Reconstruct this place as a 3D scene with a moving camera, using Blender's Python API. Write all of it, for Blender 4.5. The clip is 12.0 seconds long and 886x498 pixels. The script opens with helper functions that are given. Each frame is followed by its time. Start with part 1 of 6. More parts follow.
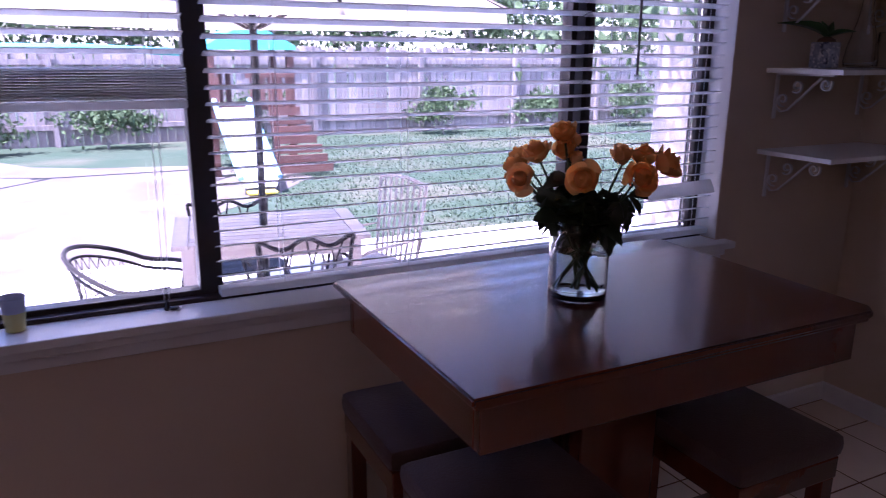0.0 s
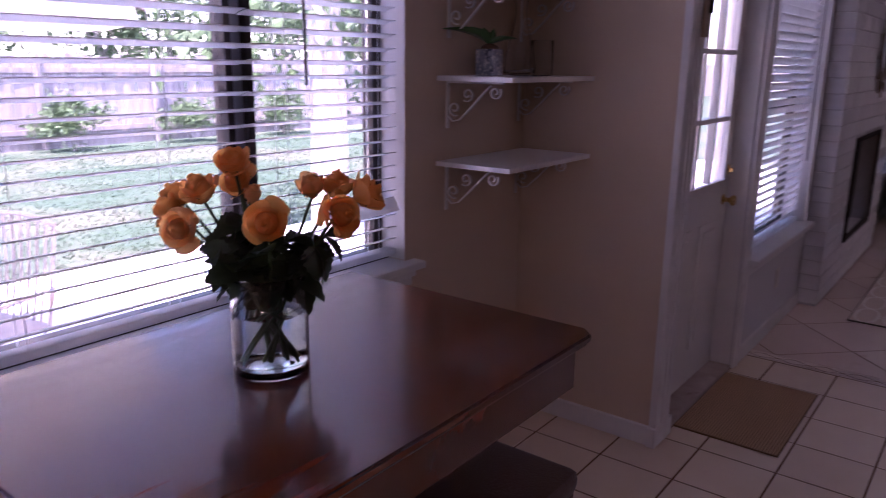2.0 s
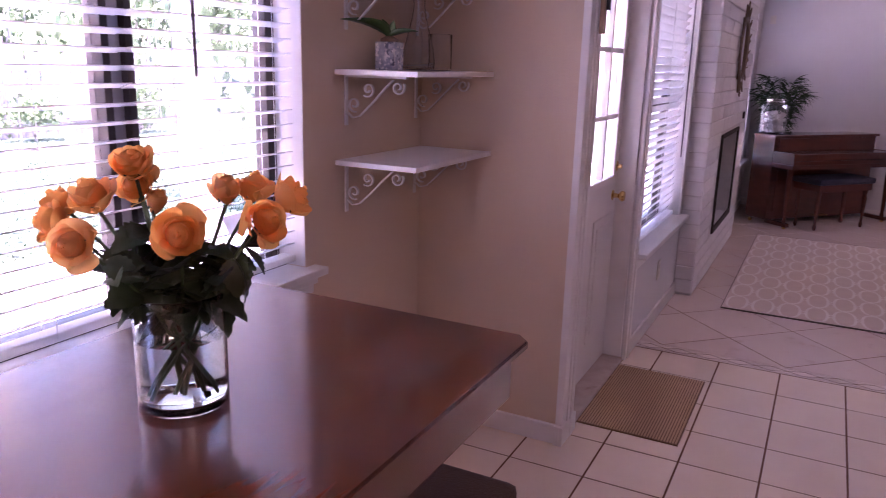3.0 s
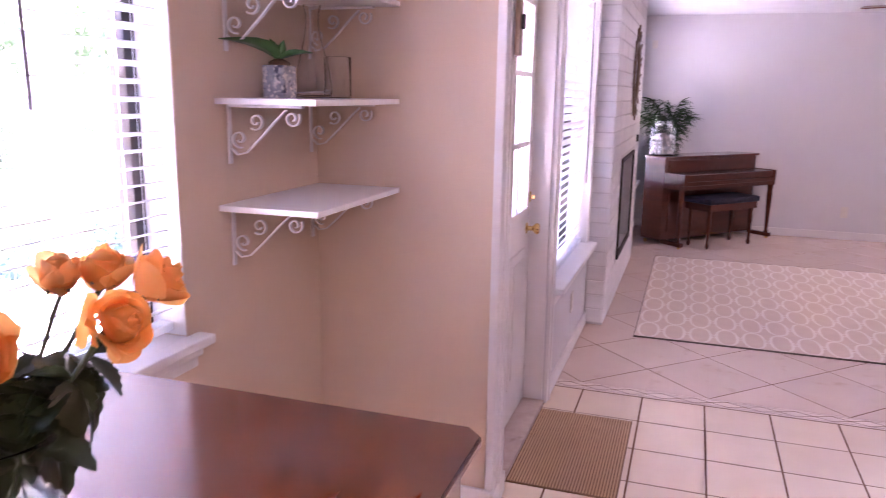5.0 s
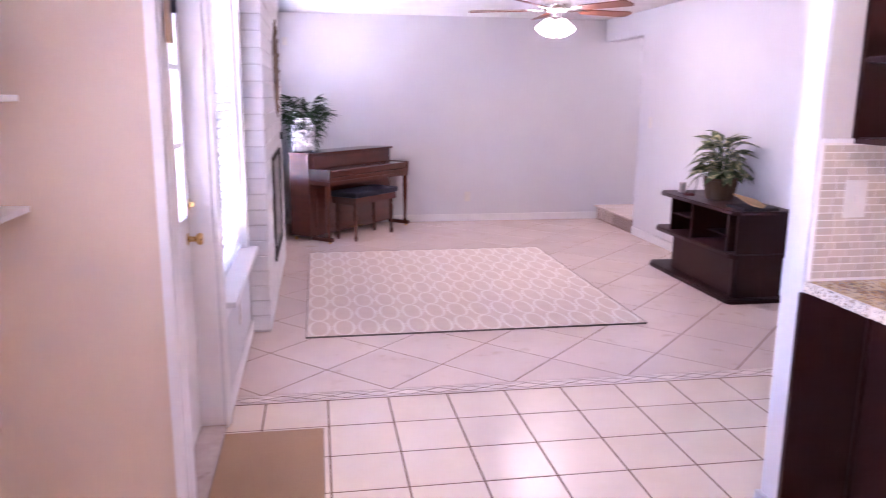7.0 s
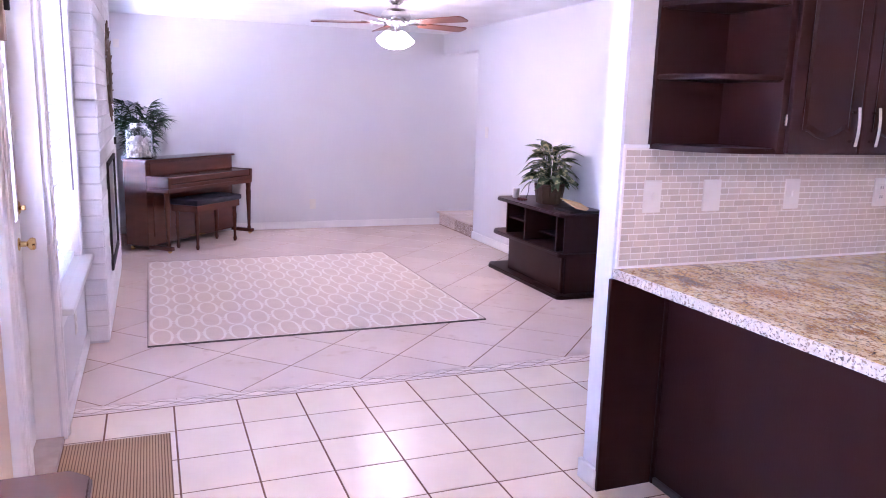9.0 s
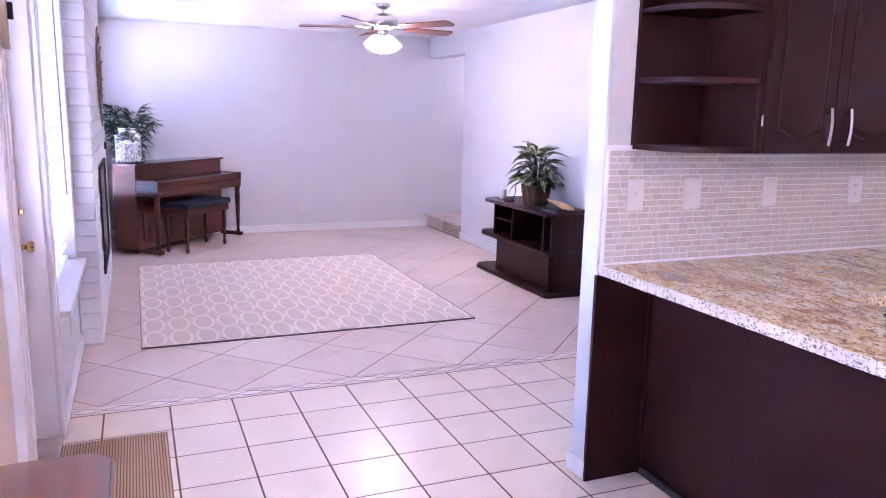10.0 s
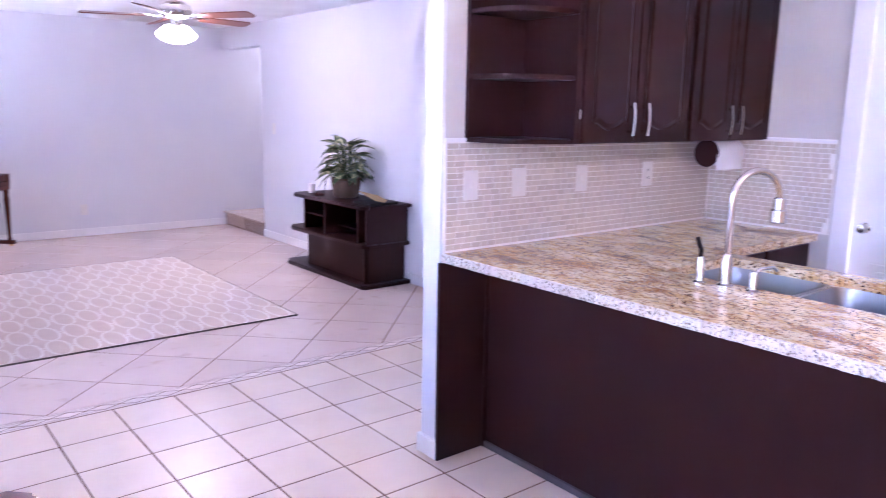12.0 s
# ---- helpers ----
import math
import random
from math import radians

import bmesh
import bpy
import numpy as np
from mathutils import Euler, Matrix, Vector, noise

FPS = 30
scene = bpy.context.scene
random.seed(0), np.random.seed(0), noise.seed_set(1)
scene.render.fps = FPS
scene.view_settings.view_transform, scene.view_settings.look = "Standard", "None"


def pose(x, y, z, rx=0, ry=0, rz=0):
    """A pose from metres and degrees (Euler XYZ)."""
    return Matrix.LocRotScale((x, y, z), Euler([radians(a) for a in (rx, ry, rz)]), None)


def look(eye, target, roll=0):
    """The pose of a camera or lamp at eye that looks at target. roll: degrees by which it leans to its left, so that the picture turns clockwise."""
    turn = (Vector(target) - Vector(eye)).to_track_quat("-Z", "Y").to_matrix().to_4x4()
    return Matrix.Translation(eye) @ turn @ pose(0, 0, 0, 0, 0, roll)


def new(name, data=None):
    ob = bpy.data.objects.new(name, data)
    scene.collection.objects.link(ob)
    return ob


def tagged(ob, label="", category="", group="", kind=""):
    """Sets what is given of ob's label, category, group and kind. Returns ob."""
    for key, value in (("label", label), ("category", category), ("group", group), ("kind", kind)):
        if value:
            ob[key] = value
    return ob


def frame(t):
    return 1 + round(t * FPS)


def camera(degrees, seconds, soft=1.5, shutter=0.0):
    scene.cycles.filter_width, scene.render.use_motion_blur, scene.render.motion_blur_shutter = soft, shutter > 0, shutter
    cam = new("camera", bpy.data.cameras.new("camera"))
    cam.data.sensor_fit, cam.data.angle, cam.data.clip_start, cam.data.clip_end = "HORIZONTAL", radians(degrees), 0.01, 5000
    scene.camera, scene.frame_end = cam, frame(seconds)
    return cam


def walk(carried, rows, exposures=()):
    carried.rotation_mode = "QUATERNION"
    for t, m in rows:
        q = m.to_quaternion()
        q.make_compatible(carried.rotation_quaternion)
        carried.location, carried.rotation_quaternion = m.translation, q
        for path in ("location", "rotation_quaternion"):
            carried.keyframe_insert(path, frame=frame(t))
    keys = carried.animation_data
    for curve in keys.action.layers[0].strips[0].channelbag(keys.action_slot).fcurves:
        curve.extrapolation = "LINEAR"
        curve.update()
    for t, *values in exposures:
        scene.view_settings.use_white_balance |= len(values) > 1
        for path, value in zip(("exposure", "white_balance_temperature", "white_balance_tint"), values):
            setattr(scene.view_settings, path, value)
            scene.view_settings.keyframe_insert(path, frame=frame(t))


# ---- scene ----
cam = camera(61.4, 12.0, soft=1.0, shutter=0.5)
PATH = [
    (0, (0.17, 0.35, 1.561), (1.037, 2.077, 1.045), 0.5),
    (0.5, (0.233, 0.463, 1.562), (1.214, 2.121, 1.025), 0.3),
    (1, (0.316, 0.536, 1.543), (1.475, 2.079, 1.018), 1.1),
    (1.5, (0.364, 0.589, 1.551), (1.726, 1.961, 1.038), 1.6),
    (2, (0.396, 0.717, 1.554), (1.94, 1.89, 1.067), 0.8),
    (2.5, (0.405, 0.822, 1.555), (2.069, 1.821, 1.072), 0.6),
    (3, (0.436, 0.897, 1.535), (2.167, 1.775, 1.051), 1.6),
    (5, (0.734, 1.112, 1.53), (2.592, 1.727, 1.119), 0.9),
    (5.5, (0.804, 1.168, 1.52), (2.717, 1.576, 1.102), 1.6),
    (6, (0.857, 1.23, 1.538), (2.806, 1.396, 1.122), 0.5),
    (6.5, (0.89, 1.26, 1.534), (2.847, 1.174, 1.127), 0.3),
    (7, (0.924, 1.281, 1.513), (2.855, 0.956, 1.11), 0.5),
    (7.5, (0.903, 1.277, 1.511), (2.792, 0.752, 1.118), 1.4),
    (9.5, (0.707, 1.339, 1.496), (2.532, 0.608, 1.130), 1.4),
    (10, (0.675, 1.362, 1.500), (2.493, 0.610, 1.138), 1.25),
    (10.5, (0.664, 1.391, 1.503), (2.459, 0.586, 1.144), 1.6),
    (11, (0.687, 1.46, 1.508), (2.440, 0.575, 1.140), 1.1),
    (11.5, (0.738, 1.53, 1.508), (2.398, 0.477, 1.127), 0.75),
    (12, (0.752, 1.585, 1.505), (2.280, 0.350, 1.135), 1.05),
]
EXPOSURES = [(0, 2.65, 5350, 52), (1.2, 2.7, 5550, 54), (2.0, 3.2, 5800, 61), (2.5, 3.85, 5950, 69), (3.2, 4.95, 6150, 67), (5, 5.85, 6100, 56), (6, 6.15, 5980, 51), (7, 6.28, 5720, 48), (9.5, 6.36, 5230, 46), (12, 6.36, 5060, 43)]
SKY = 0.15
FAN_W, FAN_GLOW, KITCHEN_FILL_W = 0.104, 0.22, 0.40
walk(cam, [(t, look(eye, target, roll)) for t, eye, target, roll in PATH], EXPOSURES)

# ---- world and large lights ----
world = bpy.data.worlds.new("sky")
scene.world = world
world.use_nodes = True
wn = world.node_tree.nodes
sky = wn.new("ShaderNodeTexSky")
sky.sky_type, sky.sun_disc = "NISHITA", False
sky.sun_elevation, sky.sun_rotation = radians(62), radians(200)
world.node_tree.links.new(sky.outputs[0], wn["Background"].inputs[0])
wn["Background"].inputs[1].default_value = SKY


def lamp(name, kind, m, energy, color=(1, 1, 1), **more):
    data = bpy.data.lights.new(name, kind)
    data.energy, data.color = energy, color
    ob = new(name, data)
    ob.matrix_world = m
    if kind == "AREA":
        data.shape, data.size, data.size_y = "RECTANGLE", more["w"], more["h"]
    elif kind == "SUN":
        data.angle = radians(0.6)
    else:
        data.shadow_soft_size = more.get("r", 0.1)
    return ob


lamp("sun", "SUN", look((0, 0, 0), (0.33, 0.12, -0.8)), 5.0, (1.0, 0.96, 0.9))


# ---- mesh helpers ----
def bm_new():
    return bmesh.new()


def add_box(bm, x0, y0, z0, x1, y1, z1, bevel=0.0, m=None):
    """A box with bevelled edges between two corners."""
    b = bmesh.new() if bevel else bm
    c = Matrix.LocRotScale(((x0 + x1) / 2, (y0 + y1) / 2, (z0 + z1) / 2), None, (abs(x1 - x0), abs(y1 - y0), abs(z1 - z0)))
    r = bmesh.ops.create_cube(b, size=1.0, matrix=(m @ c) if m else c)
    if bevel:
        bmesh.ops.bevel(b, geom=b.edges[:], offset=bevel, segments=2, affect="EDGES", profile=0.6)
        merge(bm, b)
    return r


def merge(bm, b):
    tmp = bpy.data.meshes.new("tmp")
    b.to_mesh(tmp)
    b.free()
    bm.from_mesh(tmp)
    bpy.data.meshes.remove(tmp)


def add_cyl(bm, x, y, z0, z1, r0, r1=None, n=24, m=None):
    c = Matrix.Translation((x, y, (z0 + z1) / 2))
    bmesh.ops.create_cone(bm, cap_ends=True, segments=n, radius1=r0, radius2=r0 if r1 is None else r1, depth=z1 - z0, matrix=(m @ c) if m else c)


def add_lathe(bm, profile, x=0.0, y=0.0, z=0.0, n=28, m=None, closed=False):
    """Turns a profile of (radius, height) round the upright axis."""
    rings = []
    for r, h in profile:
        ring = []
        for i in range(n):
            a = 2 * math.pi * i / n
            p = Vector((x + max(r, 1e-4) * math.cos(a), y + max(r, 1e-4) * math.sin(a), z + h))
            ring.append(bm.verts.new(m @ p if m else p))
        rings.append(ring)
    for a, b in zip(rings, rings[1:] + (rings[:1] if closed else [])):
        for i in range(n):
            bm.faces.new((a[i], a[(i + 1) % n], b[(i + 1) % n], b[i]))
    if not closed:
        bm.faces.new(rings[0][::-1])
        bm.faces.new(rings[-1])


def add_tube(bm, pts, r, n=8, taper=1.0):
    """A round rod along points."""
    pts = [Vector(p) for p in pts]
    rings = []
    up = Vector((0.03, 0.05, 1)).normalized()
    for i, p in enumerate(pts):
        d = (pts[min(i + 1, len(pts) - 1)] - pts[max(i - 1, 0)]).normalized()
        s = d.cross(up)
        s = s.normalized() if s.length > 0.05 else d.cross(Vector((1, 0.1, 0))).normalized()
        q = d.cross(s).normalized()
        rr = r * (1 + (taper - 1) * i / max(1, len(pts) - 1))
        rings.append([bm.verts.new(p + rr * (math.cos(2 * math.pi * k / n) * s + math.sin(2 * math.pi * k / n) * q)) for k in range(n)])
    for a, b in zip(rings, rings[1:]):
        for k in range(n):
            bm.faces.new((a[k], a[(k + 1) % n], b[(k + 1) % n], b[k]))
    bm.faces.new(rings[0][::-1])
    bm.faces.new(rings[-1])


def add_prism(bm, outline, z0, z1, m=None):
    """An upright prism over a plan outline."""
    lo = [bm.verts.new((m @ Vector((x, y, z0))) if m else (x, y, z0)) for x, y in outline]
    hi = [bm.verts.new((m @ Vector((x, y, z1))) if m else (x, y, z1)) for x, y in outline]
    bm.faces.new(lo[::-1])
    bm.faces.new(hi)
    n = len(lo)
    for i in range(n):
        bm.faces.new((lo[i], lo[(i + 1) % n], hi[(i + 1) % n], hi[i]))


def part(name, bm, material, parent=None, label="", smooth=False):
    """Links a bmesh as one mesh object, under a thing or a part where one is given."""
    bmesh.ops.recalc_face_normals(bm, faces=bm.faces[:])
    me = bpy.data.meshes.new(name)
    bm.to_mesh(me)
    bm.free()
    if smooth:
        me.shade_smooth()
        me.set_sharp_from_angle(angle=radians(38))
    for mm in (material if isinstance(material, (list, tuple)) else [material]):
        me.materials.append(mm)
    ob = new(name, me)
    if parent:
        ob.parent = parent
    if label:
        tagged(ob, label)
    return ob


def thing(name, label, category, group="", kind="", at=(0, 0, 0)):
    ob = new(name)
    ob.empty_display_size = 0.1
    ob.location = at
    return tagged(ob, label, category, group, kind)


def box_part(name, dims, material, parent=None, bevel=0.0, label="", m=None):
    bm = bm_new()
    add_box(bm, *dims, bevel=bevel, m=m)
    return part(name, bm, material, parent, label)


# ---- materials ----
def material(name, color, rough=0.5, metal=0.0, color2=None, scale=6.0, stretch=(1, 1, 1), bump=0.0, bump_scale=120.0,
             spots=None, rand=0.0, coat=0.0, spec=0.5, wave=None, placed=False, coat_ior=1.5):
    """A surface with broad and fine variation, roughness change and relief."""
    mt = bpy.data.materials.new(name)
    mt.use_nodes = True
    nt = mt.node_tree
    n, ln = nt.nodes, nt.links
    bs = n["Principled BSDF"]
    bs.inputs["Metallic"].default_value = metal
    bs.inputs["Specular IOR Level"].default_value = spec
    bs.inputs["Coat Weight"].default_value = coat
    bs.inputs["Coat IOR"].default_value = coat_ior
    bs.inputs["Coat Roughness"].default_value = 0.12
    co = n.new("ShaderNodeTexCoord")
    mp = n.new("ShaderNodeMapping")
    mp.inputs["Scale"].default_value = stretch
    geo = n.new("ShaderNodeNewGeometry")
    base = geo.outputs["Position"] if placed else co.outputs["Object"]
    ln.new(base, mp.inputs[0])
    c2 = color2 or tuple(c * 0.86 for c in color)
    big = n.new("ShaderNodeTexNoise")
    big.inputs["Scale"].default_value, big.inputs["Detail"].default_value = scale, 6
    ln.new(mp.outputs[0], big.inputs["Vector"])
    ramp = n.new("ShaderNodeValToRGB")
    ramp.color_ramp.elements[0].position, ramp.color_ramp.elements[1].position = 0.2, 0.8
    ramp.color_ramp.elements[0].color, ramp.color_ramp.elements[1].color = (*c2, 1), (*color, 1)
    ln.new(big.outputs[0], ramp.inputs[0])
    out = ramp.outputs[0]
    if wave:
        wv = n.new("ShaderNodeTexNoise")
        wv.inputs["Scale"].default_value, wv.inputs["Detail"].default_value, wv.inputs["Distortion"].default_value = wave[0], 8, 0.6
        mp2 = n.new("ShaderNodeMapping")
        mp2.inputs["Scale"].default_value = wave[1]
        ln.new(co.outputs["Object"], mp2.inputs[0])
        ln.new(mp2.outputs[0], wv.inputs["Vector"])
        mx = n.new("ShaderNodeMix")
        mx.data_type, mx.blend_type = "RGBA", "MULTIPLY"
        r2 = n.new("ShaderNodeValToRGB")
        r2.color_ramp.elements[0].position, r2.color_ramp.elements[1].position = 0.3, 0.62
        r2.color_ramp.elements[0].color, r2.color_ramp.elements[1].color = (*wave[2], 1), (1, 1, 1, 1)
        ln.new(wv.outputs[0], r2.inputs[0])
        mx.inputs[0].default_value = 1.0
        ln.new(out, mx.inputs[6])
        ln.new(r2.outputs[0], mx.inputs[7])
        out = mx.outputs[2]
    for sc, lo, hi, col in (spots or ()):
        vo = n.new("ShaderNodeTexNoise")
        vo.inputs["Scale"].default_value, vo.inputs["Detail"].default_value = sc, 3
        ln.new(base, vo.inputs["Vector"])
        rp = n.new("ShaderNodeMapRange")
        rp.inputs["From Min"].default_value, rp.inputs["From Max"].default_value = lo, hi
        ln.new(vo.outputs[0], rp.inputs[0])
        mx = n.new("ShaderNodeMix")
        mx.data_type = "RGBA"
        ln.new(rp.outputs[0], mx.inputs[0])
        ln.new(out, mx.inputs[6])
        mx.inputs[7].default_value = (*col, 1)
        out = mx.outputs[2]
    if rand:
        oi = n.new("ShaderNodeObjectInfo")
        mr = n.new("ShaderNodeMapRange")
        mr.inputs["To Min"].default_value, mr.inputs["To Max"].default_value = 1 - rand, 1 + rand * 0.4
        ln.new(oi.outputs["Random"], mr.inputs[0])
        hv = n.new("ShaderNodeHueSaturation")
        ln.new(mr.outputs[0], hv.inputs["Value"])
        ln.new(out, hv.inputs["Color"])
        out = hv.outputs[0]
    ln.new(out, bs.inputs["Base Color"])
    fine = n.new("ShaderNodeTexNoise")
    fine.inputs["Scale"].default_value, fine.inputs["Detail"].default_value = bump_scale, 4
    ln.new(mp.outputs[0], fine.inputs["Vector"])
    rr = n.new("ShaderNodeMapRange")
    rr.inputs["To Min"].default_value, rr.inputs["To Max"].default_value = max(0.02, rough - 0.03), min(1, rough + 0.03)
    ln.new(big.outputs[0], rr.inputs[0])
    ln.new(rr.outputs[0], bs.inputs["Roughness"])
    if bump:
        bp = n.new("ShaderNodeBump")
        bp.inputs["Strength"].default_value, bp.inputs["Distance"].default_value = bump, 0.004
        ln.new(fine.outputs[0], bp.inputs["Height"])
        ln.new(bp.outputs[0], bs.inputs["Normal"])
    return mt


def glass(name, color=(1, 1, 1), rough=0.0, ior=1.45):
    mt = bpy.data.materials.new(name)
    mt.use_nodes = True
    bs = mt.node_tree.nodes["Principled BSDF"]
    bs.inputs["Base Color"].default_value = (*color, 1)
    bs.inputs["Transmission Weight"].default_value = 1.0
    bs.inputs["Roughness"].default_value, bs.inputs["IOR"].default_value = rough, ior
    return mt


def glow(name, color, strength):
    mt = bpy.data.materials.new(name)
    mt.use_nodes = True
    bs = mt.node_tree.nodes["Principled BSDF"]
    bs.inputs["Base Color"].default_value = (*color, 1)
    bs.inputs["Emission Color"].default_value = (*color, 1)
    bs.inputs["Emission Strength"].default_value = strength
    return mt


def thin(mt, amount):
    """Lets part of the light through a thin leaf or petal."""
    nt = mt.node_tree
    bs, out = nt.nodes["Principled BSDF"], nt.nodes["Material Output"]
    tr, mx = nt.nodes.new("ShaderNodeBsdfTranslucent"), nt.nodes.new("ShaderNodeMixShader")
    nt.links.new(bs.inputs["Base Color"].links[0].from_socket, tr.inputs[0])
    mx.inputs[0].default_value = amount
    nt.links.new(bs.outputs[0], mx.inputs[1])
    nt.links.new(tr.outputs[0], mx.inputs[2])
    nt.links.new(mx.outputs[0], out.inputs[0])
    return mt


M_beige = material("beige wall paint", (0.69, 0.55, 0.41), 0.75, scale=2.0, color2=(0.655, 0.515, 0.38), bump=0.25, bump_scale=220)
M_white_wall = material("white wall paint", (0.67, 0.66, 0.66), 0.7, scale=1.5, color2=(0.64, 0.63, 0.635), bump=0.25, bump_scale=220)
M_kwall = material("pale greige kitchen paint", (0.61, 0.57, 0.50), 0.7, scale=2, bump=0.2, bump_scale=220)
M_ceiling = material("ceiling paint", (0.82, 0.82, 0.82), 0.9, scale=3, bump=0.6, bump_scale=90)
M_trim = material("white trim paint", (0.80, 0.78, 0.76), 0.38, scale=5, color2=(0.74, 0.72, 0.70), bump=0.06)
M_door = material("white door paint", (0.78, 0.75, 0.72), 0.42, scale=4, color2=(0.72, 0.69, 0.66), bump=0.06)
M_slat = thin(material("white blind slat", (0.93, 0.93, 0.93), 0.42, scale=8), 0.45)
M_slat2 = thin(material("white side blind slat", (0.86, 0.86, 0.86), 0.42, scale=8), 0.12)
M_melamine = material("white melamine board", (0.90, 0.89, 0.88), 0.3, scale=6, color2=(0.87, 0.86, 0.85))
M_bronze = material("dark bronze aluminium", (0.05, 0.038, 0.034), 0.45, 0.4, scale=9)
M_table = material("dark espresso table wood", (0.15, 0.038, 0.016), 0.22, coat_ior=1.6, spec=0.4, scale=3, color2=(0.10, 0.025, 0.011), stretch=(1, 9, 1), bump=0.02, bump_scale=60,
                   coat=0.8)
M_cushion = material("brown leather cushion", (0.10, 0.055, 0.045), 0.5, scale=9, bump=0.5, bump_scale=160)
M_espresso = material("espresso stained cabinet wood", (0.029, 0.0082, 0.0068), 0.38, spec=0.16, scale=4, color2=(0.030, 0.0080, 0.0070), stretch=(3, 3, 0.5), bump=0.1, bump_scale=60)
M_piano = material("mahogany piano veneer", (0.105, 0.024, 0.011), 0.45, scale=3, color2=(0.065, 0.015, 0.008), stretch=(1, 1, 6), coat=1.0, coat_ior=1.5, spec=0.1)
M_tile = material("cream ceramic kitchen tile", (0.82, 0.69, 0.55), 0.25, spec=0.3, scale=5, color2=(0.77, 0.63, 0.48), rand=0.05, placed=True, bump=0.08, bump_scale=30)
M_tile2 = material("beige stone-look floor tile", (0.80, 0.66, 0.57), 0.2, scale=1.7, color2=(0.71, 0.57, 0.48), rand=0.05, bump=0.04, bump_scale=30, placed=True, spots=[(3.5, 0.55, 0.72, (0.74, 0.59, 0.49)), (7, 0.62, 0.74, (0.68, 0.53, 0.43))])
M_grout = material("brown grout", (0.17, 0.073, 0.032), 0.85, scale=20, bump=0.4)
M_border = material("beige mosaic border", (0.74, 0.61, 0.51), 0.3, scale=12, rand=0.12)
M_brickp = material("white painted brick", (0.78, 0.77, 0.77), 0.6, scale=14, color2=(0.70, 0.69, 0.69), bump=0.8, bump_scale=70, rand=0.05)
M_mortar = material("white painted mortar", (0.66, 0.64, 0.64), 0.8, scale=20, bump=0.8, bump_scale=100)
M_soot = material("sooty firebox", (0.035, 0.028, 0.026), 0.85, scale=8, bump=0.5)
M_brass = material("polished brass", (0.75, 0.52, 0.2), 0.22, 1.0, scale=20)
M_chrome = material("brushed nickel", (0.68, 0.66, 0.63), 0.2, 1.0, scale=30)
M_steel = material("brushed stainless steel", (0.36, 0.355, 0.35), 0.36, 1.0, scale=4, stretch=(1, 30, 1))


def granite(name):
    """Cream and gold granite with drawn-out dark flecks and rust-brown drifts."""
    mt = bpy.data.materials.new(name)
    mt.use_nodes = True
    n, ln = mt.node_tree.nodes, mt.node_tree.links
    bs = n["Principled BSDF"]
    geo = n.new("ShaderNodeNewGeometry")

    def coords(turn, stretch):
        mp = n.new("ShaderNodeMapping")
        mp.inputs["Rotation"].default_value = (0, 0, radians(turn))
        mp.inputs["Scale"].default_value = stretch
        ln.new(geo.outputs["Position"], mp.inputs[0])
        return mp.outputs[0]

    def field(vec, scale, detail, lo, hi, wob=0.0):
        t = n.new("ShaderNodeTexNoise")
        t.inputs["Scale"].default_value, t.inputs["Detail"].default_value, t.inputs["Distortion"].default_value = scale, detail, wob
        ln.new(vec, t.inputs["Vector"])
        m = n.new("ShaderNodeMapRange")
        m.inputs["From Min"].default_value, m.inputs["From Max"].default_value = lo, hi
        ln.new(t.outputs[0], m.inputs[0])
        return m.outputs[0]

    def blend(a, fac, colour, strength=1.0):
        mx = n.new("ShaderNodeMix")
        mx.data_type = "RGBA"
        f = n.new("ShaderNodeMath")
        f.operation = "MULTIPLY"
        f.inputs[1].default_value = strength
        ln.new(fac, f.inputs[0])
        ln.new(f.outputs[0], mx.inputs[0])
        if isinstance(a, tuple):
            mx.inputs[6].default_value = (*a, 1)
        else:
            ln.new(a, mx.inputs[6])
        mx.inputs[7].default_value = (*colour, 1)
        return mx.outputs[2]

    along, drift = coords(24, (0.62, 1.0, 1.0)), coords(20, (0.55, 1.0, 1.0))
    c = blend((0.86, 0.72, 0.46), field(along, 20, 5, 0.44, 0.62), (0.71, 0.50, 0.22))
    c = blend(c, field(drift, 2.6, 6, 0.51, 0.66, 0.5), (0.55, 0.29, 0.09), 0.9)
    c = blend(c, field(drift, 8.0, 7, 0.56, 0.66, 0.9), (0.32, 0.13, 0.035), 0.85)
    c = blend(c, field(along, 75, 4, 0.55, 0.61), (0.36, 0.19, 0.075), 0.85)
    c = blend(c, field(along, 115, 3, 0.575, 0.615), (0.055, 0.03, 0.02))
    c = blend(c, field(coords(20, (1, 1, 1)), 130, 2, 0.60, 0.65), (0.86, 0.76, 0.56), 0.8)
    ln.new(c, bs.inputs["Base Color"])
    bs.inputs["Roughness"].default_value = 0.13
    bs.inputs["Coat Weight"].default_value, bs.inputs["Coat Roughness"].default_value = 0.4, 0.06
    return mt


